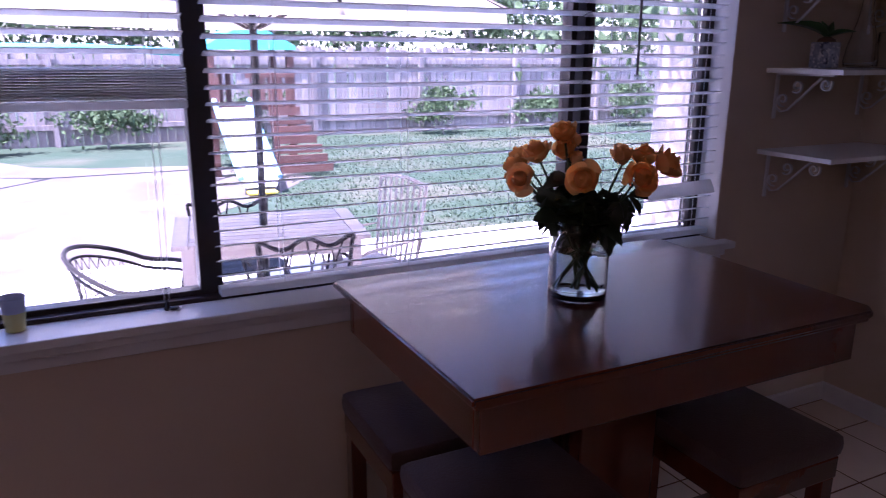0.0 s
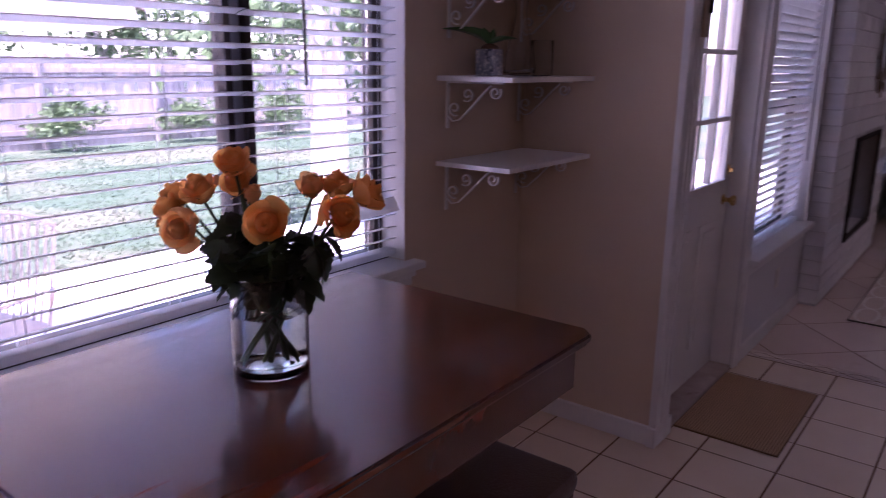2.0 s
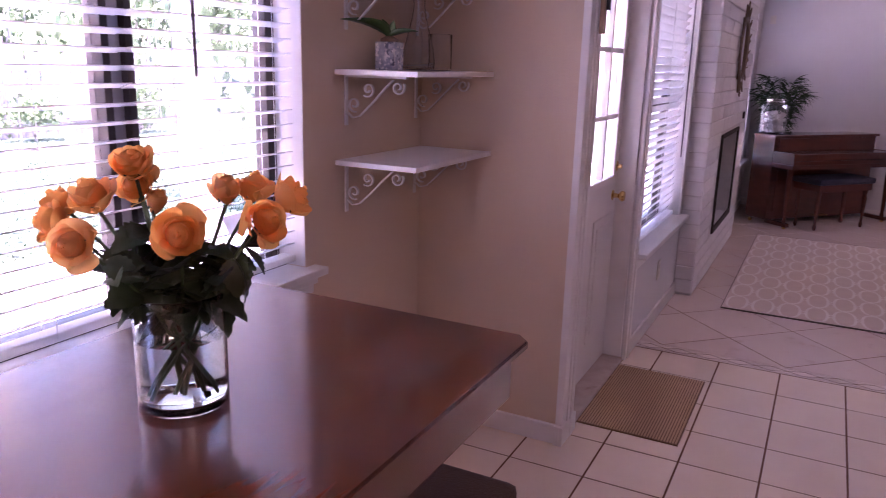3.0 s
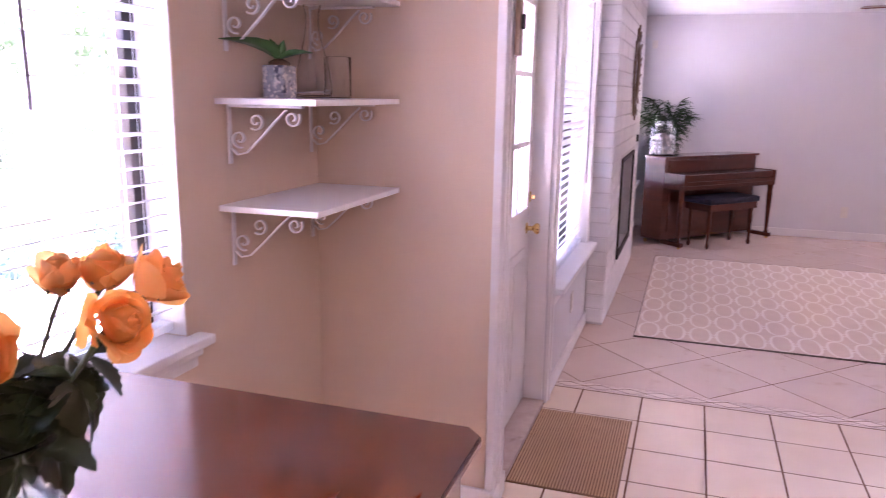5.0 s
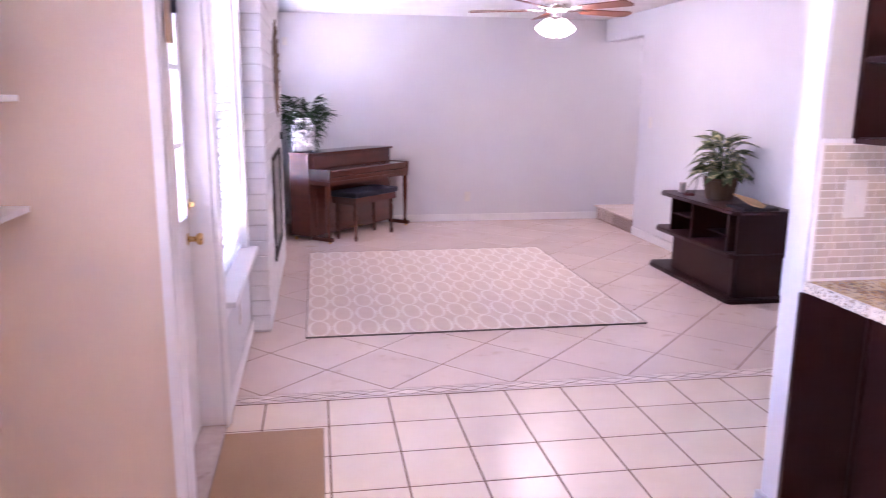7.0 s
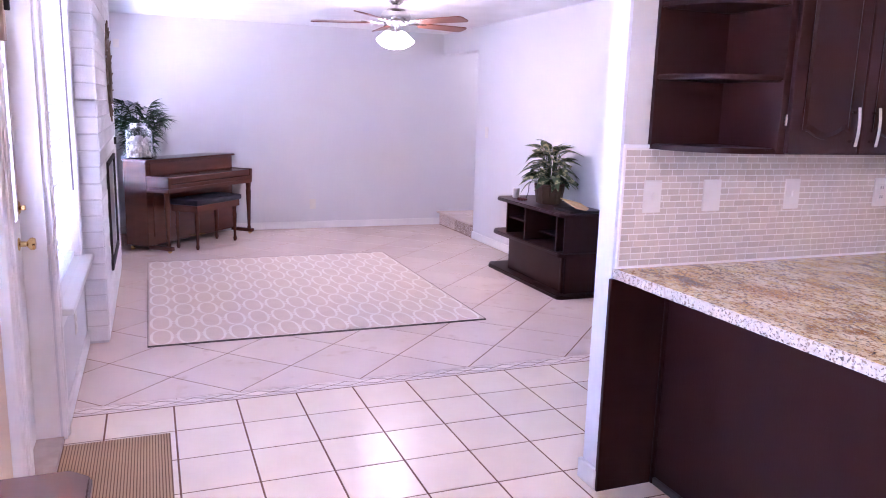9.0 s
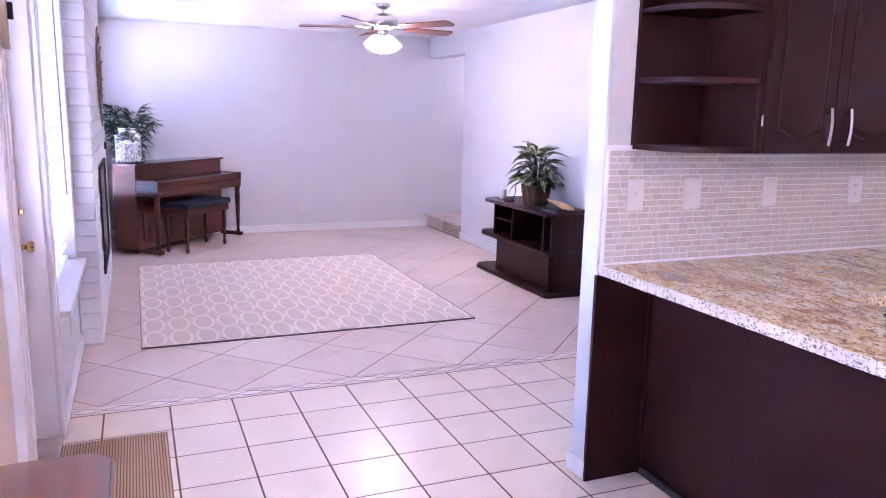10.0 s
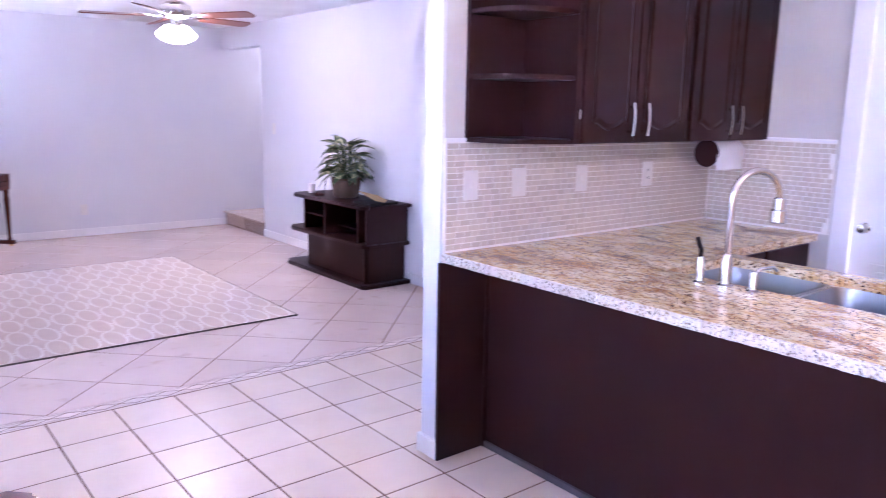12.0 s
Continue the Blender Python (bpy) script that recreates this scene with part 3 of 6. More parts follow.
PETALS = {}
for tag, mt in (("o", M_petal), ("b", M_bud)):
    PETALS[tag] = [mesh_of("petal", petal_bm(r, w, h, c, s), mt) for r, w, h, c, s in
                   ((0.006, 1.9, 0.050, 0.0, 0.6), (0.012, 1.35, 0.051, 0.0, 0.5), (0.018, 1.1, 0.051, 0.001, 0.36), (0.024, 0.95, 0.050, 0.002, 0.26), (0.030, 0.85, 0.048, 0.004, 0.16), (0.036, 0.78, 0.045, 0.007, 0.08), (0.041, 0.7, 0.040, 0.010, 0.0))]


def rose_leaf_bm(length, width, droop, fold=0.22, n=12):
    """A broad oval leaf with a toothed edge and a folded midrib."""
    bm = bm_new()
    rows = []
    for i in range(n + 1):
        t = i / n
        w = width * math.sin(math.pi * (0.04 + 0.95 * t) ** 0.78) ** 0.85 * (1.06 if i % 2 else 0.90) + 0.0004
        z = -droop * length * t * t + 0.12 * length * t
        ripple = 0.05 * width * math.sin(5.5 * t)
        rows.append([bm.verts.new((length * t + 0.03 * length * abs(q) * (i % 2), q * w, z + fold * abs(q) * w + ripple * q)) for q in (-1, -0.5, 0, 0.5, 1)])
    for a, b in zip(rows, rows[1:]):
        for k in range(4):
            bm.faces.new((a[k], a[k + 1], b[k + 1], b[k]))
    return bm


LEAVES = [mesh_of("leaf", rose_leaf_bm(l, w, d), M_leaf) for l, w, d in ((0.056, 0.022, 0.35), (0.050, 0.020, 0.1), (0.062, 0.025, 0.6))]


def rose(label, head, axis, size, rings, tag, seed):
    rng = random.Random(seed)
    head, axis = Vector(head), Vector(axis).normalized()
    th = thing("rose", label, "flower", "roses in the vase", at=head)
    q = axis.to_track_quat("Z", "Y").to_matrix().to_4x4()
    bm = bm_new()
    add_lathe(bm, [(0.003, -0.012), (0.011, -0.004), (0.014, 0.006), (0.006, 0.012)], n=10, m=q @ Matrix.Scale(size, 4))
    hip = part("bloom", bm, M_stem, th, "", True)
    for k in range(rings + 1):
        cnt = (2, 3, 3, 4, 4, 5, 5)[k]
        for i in range(cnt):
            p = new("petal", PETALS[tag][k])
            p.parent = hip
            p.matrix_basis = q @ pose(0, 0, -0.002 * k, rng.uniform(-3, 3) * (1 + 0.5 * k), rng.uniform(-3, 3) * (1 + 0.5 * k), 360 * i / cnt + 47 * k + rng.uniform(-14, 14)) @ Matrix.Scale(size * rng.uniform(0.88, 1.1), 4)
    for i in range(5):
        s = new("sepal", LEAVES[1])
        s.parent = hip
        s.matrix_basis = q @ pose(0, 0, 0.004, 0, 10, 72 * i + 20) @ Matrix.Diagonal((0.5, 0.3, 1, 1)) @ Matrix.Scale(size, 4)
    a = rng.uniform(0, 6.3)
    d = head - Vector((VX, VY, 0))
    foot = Vector((VX - 0.55 * d.x * 0.4 + 0.02 * math.cos(a), VY - 0.55 * d.y * 0.4 + 0.02 * math.sin(a), TZ + 0.022))
    neck = Vector((VX + 0.32 * d.x, VY + 0.32 * d.y, TZ + 0.20))
    for v, lim in ((foot, 0.055), (neck, 0.045)):
        o = Vector((v.x - VX, v.y - VY, 0))
        if o.length > lim:
            o *= lim / o.length
            v.x, v.y = VX + o.x, VY + o.y
    pts = []
    end = head - axis * 0.008
    for i in range(13):
        t = i / 12
        p = foot.lerp(neck, t * 2) if t < 0.5 else neck.lerp(end, t * 2 - 1)
        bend = foot.lerp(end, t)
        pts.append(p * 0.75 + bend * 0.25 if 0.1 < t < 0.9 else p)
    bm = bm_new()
    add_tube(bm, [p - head for p in pts], 0.0032, 7)
    part("stem", bm, M_stem, th, "dark green stem", True)
    core = bm_new()
    fill = (0.5, 0.5, 0.6, 0.7, 0.85, 1.0, 1.0)[rings]
    add_lathe(core, [(0.001, 0.0), (0.018 * fill, 0.003), (0.027 * fill, 0.012), (0.025 * fill, 0.026), (0.018 * fill, 0.037), (0.008, 0.044), (0.001, 0.046)], n=14, m=q @ Matrix.Scale(size, 4))
    part("bud_core", core, M_petal if tag == "o" else M_bud, hip, "", True)
    for i in range(15):
        t = rng.uniform(0.46, 0.84)
        p = pts[int(t * 12)] - head
        l = new("leaf", LEAVES[rng.randrange(3)])
        l.parent = th
        l.matrix_basis = Matrix.Translation(p) @ pose(0, 0, 0, rng.uniform(-45, 45), rng.uniform(-25, 55), rng.uniform(0, 360)) @ Matrix.Scale(rng.uniform(0.75, 1.3), 4)
    return th


rose("full orange rose facing the room", (1.255, 1.768, 1.265), [-0.77, -0.56, 0.31], 0.79, 6, "o", 3)
rose("pale peach-orange rose leaning outwards", (1.139, 1.861, 1.262), [-0.85, -0.51, 0.17], 0.72, 6, "b", 4)
rose("half-open orange rose with ruffled petals", (1.217, 1.909, 1.304), [-0.36, 0.1, 0.93], 0.9, 5, "o", 5)
rose("orange rose at the back of the bunch", (1.239, 2.010, 1.280), [-0.42, 0.53, 0.74], 0.85, 5, "o", 6)
rose("small orange rose at the edge of the bunch", (1.202, 1.980, 1.266), [-0.72, 0.6, 0.36], 0.80, 5, "o", 7)
rose("upright half-open orange rose above the rest", (1.286, 1.898, 1.351), [-0.45, -0.3, 0.84], 0.88, 5, "o", 8)
rose("peach rosebud behind the tall rose", (1.324, 1.912, 1.325), [0.31, 0.1, 0.94], 0.70, 3, "b", 9)
rose("small orange rose under the tall rose", (1.309, 1.915, 1.311), [-0.71, -0.2, 0.68], 0.80, 5, "o", 10)
rose("peach rosebud low in the bunch", (1.312, 1.886, 1.284), [0.11, -0.22, 0.97], 0.75, 3, "b", 11)
rose("open orange rose leaning towards the shelves", (1.380, 1.716, 1.268), [-0.12, -0.93, 0.33], 0.84, 6, "o", 12)
rose("deep orange rose at the outer edge", (1.466, 1.740, 1.287), [0.6, -0.6, 0.53], 0.95, 5, "o", 13)
rose("half-open orange rose near the window", (1.453, 1.796, 1.293), [0.1, -0.2, 0.97], 0.92, 5, "o", 14)
rose("pale peach rosebud near the window", (1.407, 1.815, 1.295), [-0.2, -0.15, 0.96], 0.92, 4, "b", 15)

# ---- corner shelves ----
def scroll_bracket(x, ztop):
    """Wrought-iron scroll bracket on the window wall, reaching out towards -y."""
    br = thing("shelf_bracket", "white wrought-iron scroll bracket under a shelf", "bracket", "shelf brackets", at=(x, YW, ztop))
    box_part("wall_bar", (-0.009, -0.007, -0.175, 0.009, 0, -0.002), M_trim, br, 0.002)
    box_part("top_bar", (-0.009, -0.25, -0.009, 0.009, -0.007, -0.001), M_trim, br, 0.002)

    def spiral(cy, cz, r, a0, turns, sgn):
        return [(0, cy + r * (1 - 0.75 * i / 26) * math.cos(a0 + sgn * turns * 2 * math.pi * i / 26), cz + r * (1 - 0.75 * i / 26) * math.sin(a0 + sgn * turns * 2 * math.pi * i / 26)) for i in range(27)]
    for nm, pts in (("brace", [(0, -0.01, -0.13), (0, -0.03, -0.147), (0, -0.06, -0.14), (0, -0.11, -0.095), (0, -0.16, -0.045), (0, -0.195, -0.014)]),
                    ("scroll", spiral(-0.215, -0.037, 0.026, 2.6, 1.3, 1)), ("scroll", spiral(-0.095, -0.048, 0.026, -0.9, 1.3, -1)), ("scroll", spiral(-0.038, -0.10, 0.027, -1.8, 1.2, 1))):
        bm = bm_new()
        for i in range(len(pts) - 1):
            a, b = Vector(pts[i]), Vector(pts[i + 1])
            t = (b - a).normalized()
            nrm = Vector((1, 0, 0)).cross(t) * 0.0022
            w = Vector((0.006, 0, 0))
            vs = [bm.verts.new(p) for p in (a - w - nrm, a + w - nrm, a + w + nrm, a - w + nrm, b - w - nrm, b + w - nrm, b + w + nrm, b - w + nrm)]
            for f in ((0, 1, 5, 4), (1, 2, 6, 5), (2, 3, 7, 6), (3, 0, 4, 7)):
                bm.faces.new([vs[k] for k in f])
        bmesh.ops.remove_doubles(bm, verts=bm.verts[:], dist=0.0012)
        part(nm, bm, M_trim, br)


for z in (1.195, 1.505, 1.83):
    bm = bm_new()
    add_box(bm, 2.585, 2.095, z - 0.018, 3.199, YW, z, bevel=0.002)
    tagged(part("wall_shelf", bm, M_melamine), "white melamine shelf fixed in the wall corner", "shelf", "corner shelves")
    for x in (2.65, 3.15):
        scroll_bracket(x, z - 0.018)

S2 = 1.505
pot = thing("orchid_plant", "small leafy orchid in a square mottled glass pot", "plant", at=(2.745, 2.30, S2))
bm = bm_new()
add_box(bm, -0.037, -0.037, 0, 0.037, 0.037, 0.096, bevel=0.005)
part("pot", bm, M_bluegrey, pot, "square blue-grey mottled pot")
bm = bm_new()
add_lathe(bm, [(0.034, 0.097), (0.03, 0.106), (0.014, 0.114), (0.002, 0.116)], n=12)
part("bark", bm, M_pot, pot, "brown bark chips")
ML = material("glossy orchid leaf", (0.05, 0.15, 0.045), 0.32, scale=20, color2=(0.035, 0.11, 0.032))
for l, w, d, a, e, roll in ((0.135, 0.025, 1.15, 114, 40, 52), (0.10, 0.013, 0.5, -68, 16, -40), (0.06, 0.016, -0.2, 150, 52, 60), (0.055, 0.015, -0.1, 250, 58, -50), (0.04, 0.012, 0.1, 20, 40, 40)):
    lf = part("leaf", leaf_bm(l, w, d, 0.35, 12), ML, pot, "thick glossy green leaf", True)
    lf.modifiers.new("thick", "SOLIDIFY").thickness = 0.002
    lf.matrix_basis = pose(0, 0, 0.115, 0, -e - 10, a) @ pose(0, 0, 0, roll, 0, 0)
bm = bm_new()
add_lathe(bm, [(0.04, 0), (0.060, 0.005), (0.062, 0.03), (0.055, 0.08), (0.040, 0.14), (0.027, 0.19), (0.021, 0.23), (0.022, 0.265), (0.029, 0.29), (0.027, 0.29), (0.020, 0.265), (0.019, 0.23), (0.025, 0.19), (0.038, 0.14),
               (0.053, 0.08), (0.060, 0.03), (0.056, 0.01), (0.001, 0.008)], n=28)
bv = part("bottle_vase", bm, M_clear2, smooth=True)
bv.location = (2.955, 2.30, S2)
tagged(bv, "tall clear glass bottle vase on the shelf", "vase")
bm = bm_new()
add_lathe(bm, [(0.042, 0), (0.044, 0.002), (0.044, 0.135), (0.042, 0.136), (0.0405, 0.134), (0.0405, 0.008), (0.001, 0.007)], n=28)
tg = part("glass_tumbler", bm, M_clear2, smooth=True)
tg.location = (3.075, 2.27, S2)
tagged(tg, "clear straight glass cylinder on the shelf", "glass")

# ---- garden door ----
door = thing("door_1", "white half-glazed garden door with brass hardware", "door", kind="structure", at=(0, 0, 0))
DY0, DY1 = 1.835, 1.875
GX0, GX1, GZ0, GZ1 = 3.50, 4.14, 1.0, 1.92
GC = [GX0 + (GX1 - GX0) * k / 3 for k in range(4)]
bm = bm_new()
for b in [(DX0 + 0.02, DY0, 0.02, GX0, DY1, 2.03), (GX1, DY0, 0.02, DX1 - 0.02, DY1, 2.03), (GX0, DY0, 0.02, GX1, DY1, GZ0), (GX0, DY0, GZ1, GX1, DY1, 2.03)]:
    add_box(bm, *b)
part("door_leaf", bm, M_door, door, "white painted leaf")
for x0, x1 in ((3.45, 3.74), (3.85, 4.13)):
    bm = bm_new()
    add_box(bm, x0, DY0 - 0.008, 0.2, x1, DY0 + 0.002, 0.82, bevel=0.005)
    add_box(bm, x0 + 0.04, DY0 - 0.014, 0.24, x1 - 0.04, DY0 - 0.004, 0.78, bevel=0.006)
    part("door_panel", bm, M_door, door)
bm = bm_new()
for b in [(GX0 - 0.02, DY0 - 0.012, GZ0 - 0.02, GX1 + 0.02, DY0 + 0.004, GZ0 + 0.012), (GX0 - 0.02, DY0 - 0.012, GZ1 - 0.012, GX1 + 0.02, DY0 + 0.004, GZ1 + 0.02),
          (GX0 - 0.02, DY0 - 0.012, GZ0 + 0.012, GX0 + 0.012, DY0 + 0.004, GZ1 - 0.012), (GX1 - 0.012, DY0 - 0.012, GZ0 + 0.012, GX1 + 0.02, DY0 + 0.004, GZ1 - 0.012)]:
    add_box(bm, *b, bevel=0.004)
part("glazing_frame", bm, M_door, door)
for x in GC[1:3]:
    box_part("muntin", (x - 0.011, DY0 - 0.008, GZ0 + 0.012, x + 0.011, DY0 + 0.03, GZ1 - 0.012), M_door, door, 0.003)
for k in (1, 2):
    z = GZ0 + (GZ1 - GZ0) * k / 3
    for xa, xb in ((GX0 + 0.012, GC[1] - 0.011), (GC[1] + 0.011, GC[2] - 0.011), (GC[2] + 0.011, GX1 - 0.012)):
        box_part("muntin", (xa, DY0 - 0.007, z - 0.011, xb, DY0 + 0.03, z + 0.011), M_door, door, 0.003)
for k in range(3):
    for xa, xb in zip(GC, GC[1:]):
        g = box_part("pane", (xa, DY0 + 0.018, GZ0 + (GZ1 - GZ0) * k / 3, xb, DY0 + 0.022, GZ0 + (GZ1 - GZ0) * (k + 1) / 3), M_glass, door)
        g.visible_shadow = False
for z, prof, nm in ((0.905, [(0.026, 0), (0.026, 0.004), (0.012, 0.008), (0.011, 0.03), (0.024, 0.042), (0.027, 0.052), (0.022, 0.062), (0.002, 0.065)], "door_knob"),
                    (1.055, [(0.027, 0), (0.027, 0.012), (0.02, 0.016), (0.002, 0.018)], "deadbolt")):
    bm = bm_new()
    add_lathe(bm, prof, n=24, m=Matrix.Translation((4.175, DY0, z)) @ pose(0, 0, 0, 90, 0, 0))
    part(nm, bm, M_brass, door, "polished brass", True)
bm = bm_new()
add_box(bm, 4.165, DY0 - 0.036, 1.045, 4.185, DY0 - 0.018, 1.065, bevel=0.003)
part("thumb_turn", bm, M_brass, door)
for z in (0.3, 1.1, 1.8):
    bm = bm_new()
    add_cyl(bm, DX0 + 0.013, DY0 - 0.006, z - 0.045, z + 0.045, 0.007, n=12)
    part("hinge", bm, M_brass, door, "dull brass hinge")
bm = bm_new()
for b in [(DX0, YS + 0.01, 0, DX0 + 0.018, 1.92, DZ), (DX1 - 0.018, YS + 0.01, 0, DX1, 1.92, DZ), (DX0, YS + 0.01, DZ - 0.018, DX1, 1.92, DZ)]:
    add_box(bm, *b)
part("door_jamb", bm, M_trim, door)
box_part("threshold", (DX0 + 0.018, YS - 0.005, 0.0, DX1 - 0.018, 1.92, 0.022), material("worn pale threshold", (0.56, 0.46, 0.40), 0.55, scale=14, color2=(0.40, 0.30, 0.25), spots=[(5, 0.60, 0.68, (0.16, 0.09, 0.06))]), door, 0.004, "worn pale metal threshold")
bm = bm_new()
add_box(bm, 3.258, YS - 0.040, 1.655, 3.298, YS - 0.0225, 1.90, bevel=0.004)
strip = part("key_rack", bm, material("bare wood strip", (0.46, 0.33, 0.22), 0.6, scale=10), door, "bare wooden strip")
box_part("hook", (3.272, YS - 0.056, 1.74, 3.284, YS - 0.0405, 1.79), M_dark, strip, 0.003, "dark hook")


def casing(name, label, boxes):
    bm = bm_new()
    for b in boxes:
        add_box(bm, *b, bevel=0.005)
    return tagged(part(name, bm, M_trim), label, "trim", kind="structure")


casing("trim_door", "white moulded casing round the garden door", [(DX0 - 0.075, YS - 0.016, 0, DX0 + 0.006, YS, DZ + 0.07), (DX0 - 0.05, YS - 0.022, 0, DX0 - 0.01, YS - 0.01, DZ + 0.05),
                                                                    (DX1 - 0.006, YS - 0.016, 0, W2[0] - 0.001, YS, DZ + 0.07), (DX1 + 0.03, YS - 0.022, 0, DX1 + 0.06, YS - 0.01, DZ + 0.05), (DX0 + 0.007, YS - 0.016, DZ - 0.006, DX1 - 0.007, YS, DZ + 0.07)])
casing("trim_corner", "white corner board at the wall end", [(3.192, YS - 0.012, 0.0, 3.249, YS + 0.02, H), ])


def side_window(name, w):
    x0, x1, z0, z1 = w
    th = thing(name, "dark-framed sash window with white sill behind a blind", "window", kind="structure")
    bm = bm_new()
    for b in [(x0, 1.86, z0, x1, 1.91, z0 + 0.035), (x0, 1.86, z1 - 0.035, x1, 1.91, z1), (x0, 1.86, z0, x0 + 0.035, 1.91, z1), (x1 - 0.035, 1.86, z0, x1, 1.91, z1)]:
        add_box(bm, *b, bevel=0.003)
    part("window_frame", bm, M_bronze, th, "dark bronze frame")
    zm = (z0 + z1) / 2 - 0.03
    box_part("meeting_rail", (x0 + 0.035, 1.855, zm - 0.025, x1 - 0.035, 1.91, zm + 0.02), M_bronze, th, 0.003)
    box_part("mullion", ((x0 + x1) / 2 - 0.012, 1.87, zm + 0.02, (x0 + x1) / 2 + 0.012, 1.90, z1 - 0.035), M_bronze, th, 0.002)
    for a, b in ((z0, zm), (zm, z1)):
        g = box_part("pane", (x0 + 0.03, 1.884, a + 0.02, x1 - 0.03, 1.888, b - 0.02), M_glass, th)
        g.visible_shadow = False
    bm = bm_new()
    add_box(bm, x0 - 0.06, YS - 0.07, z0 - 0.025, x1 + 0.05, YS, z0 + 0.006, bevel=0.007)
    add_box(bm, x0, YS - 0.002, z0 - 0.02, x1, 1.86, z0 + 0.004)
    part("window_sill", bm, M_trim, th, "white painted sill")
    box_part("apron", (x0 - 0.03, YS - 0.02, z0 - 0.09, x1 + 0.03, YS, z0 - 0.025), M_trim, th, 0.005)
    return th


side_window("window_2", W2)
side_window("window_3", W3)
blind("half-tilted white blind over the window beside the door", W2[0] + 0.01, W2[1] - 0.01, YS + 0.055, W2[2] + 0.012, W2[3] - 0.005, -52, mat=M_slat2, cords=(W2[0] + 0.2, W2[0] + 0.6, W2[1] - 0.2), wand=(W2[1] - 0.06, 0.98))
blind("white blind over the window beyond the fireplace", W3[0] + 0.01, W3[1] - 0.01, YS + 0.055, W3[2] + 0.012, W3[3] - 0.005, -38, cords=(W3[0] + 0.2, W3[1] - 0.2))
casing("trim_window", "white casing round the side window", [(W2[0] - 0.045, YS - 0.014, W2[2], W2[0] + 0.002, YS, W2[3] + 0.06), (W2[1] - 0.002, YS - 0.014, W2[2], W2[1] + 0.05, YS, W2[3] + 0.06)])


def baseboard(label, boxes):
    bm = bm_new()
    for x0, y0, x1, y1 in boxes:
        add_box(bm, x0, y0, 0.0, x1, y1, 0.085, bevel=0.004)
    tagged(part("baseboard", bm, M_trim), label, "baseboard", kind="structure")


baseboard("white baseboard along the dining nook", [(3.183, YS + 0.02, 3.2, YW, ), (3.172, YS - 0.02, 3.362, YS - 0.004), (3.172, YS - 0.004, 3.192, YS + 0.02), (XL, YW - 0.017, 3.183, YW)])
baseboard("white baseboard round the living room", [(DX1 + 0.1, YS - 0.015, 5.68, YS), (8.05, YS - 0.015, XF, YS), (XF - 0.015, -2.2, XF, YS - 0.016), (3.23, -2.2, OX, -2.185), (3.23, -2.185, 3.245, -0.33)])
bm = bm_new()
add_box(bm, 3.112, -0.318, 0, 3.245, -0.297, 0.085, bevel=0.005)
tagged(part("baseboard", bm, M_trim), "white baseboard on the wall end", "baseboard", kind="structure")

# door mat, ribbed
mat_th = thing("door_mat", "worn tan ribbed door mat on the tiles", "mat", at=(3.8, 1.505, 0.0))
box_part("backing", (-0.375, -0.22, 0.0, 0.375, 0.22, 0.006), material("dark mat backing", (0.20, 0.115, 0.06), 0.95, scale=8), mat_th, 0.002, "dark rubber backing")
bm = bm_new()
for i in range(36):
    y = -0.210 + 0.420 * i / 35
    add_box(bm, -0.368, y - 0.0038, 0.005, 0.368, y + 0.0038, 0.0085)
tagged(part("ribs", bm, M_mat, mat_th), kind="stuff")

# ---- kitchen ----
ct = thing("granite_worktop", "speckled tan granite worktop with a pale rough edge", "worktop")
SX0, SX1, SY0, SY1 = 1.50, 2.385, -1.28, -0.83
PX0 = -0.4
for b in [(PX0, SY1, 0.877, 3.117, -0.325, 0.915), (SX1, -1.36, 0.877, 3.117, SY1, 0.915), (PX0, -1.36, 0.877, SX0, SY1, 0.915), (SX0, -1.36, 0.877, SX1, SY0, 0.915), (2.47, YK, 0.877, 3.117, -1.36, 0.915)]:
    box_part("slab", b, M_granite, ct)
M_edge = material("rough pale granite edge", (0.72, 0.66, 0.56), 0.35, scale=60, color2=(0.56, 0.48, 0.38), spots=[(150, 0.58, 0.64, (0.10, 0.08, 0.06)), (80, 0.60, 0.66, (0.30, 0.22, 0.14))], bump=1.0, bump_scale=60)
bm = bm_new()
x = PX0
rng = random.Random(5)
while x < 3.11:
    w = rng.uniform(0.02, 0.05)
    d = rng.uniform(0.0, 0.005)
    add_box(bm, x, -0.327, 0.8765, min(x + w, 3.116), -0.319 - d + 0.006, 0.9145, bevel=0.004)
    x += w
part("chiselled_edge", bm, M_edge, ct, "chipped pale stone edge")
pen = thing("peninsula_cabinet", "dark espresso peninsula back with a plain panel", "cabinet")
box_part("back_panel", (PX0, -0.59, 0.0, 3.10, -0.57, 0.877), M_espresso, pen)
box_part("body", (PX0, -1.30, 0.09, 3.10, -0.592, 0.70), M_espresso, pen)
box_part("end_panel", (3.10, -1.30, 0.0, 3.118, -0.30, 0.877), M_espresso, pen, 0.002)
box_part("corner_bead", (3.084, -0.57, 0.0, 3.10, -0.554, 0.877), M_espresso, pen, 0.004)
box_part("shoe_moulding", (PX0, -0.57, 0.0, 3.084, -0.556, 0.03), material("grey shoe moulding", (0.10, 0.085, 0.08), 0.6), pen, 0.004)
bc = thing("base_cabinet", "dark espresso base cabinet under the worktop", "cabinet")
box_part("body", (2.52, YK, 0.09, 3.10, -1.36, 0.877), M_espresso, bc)
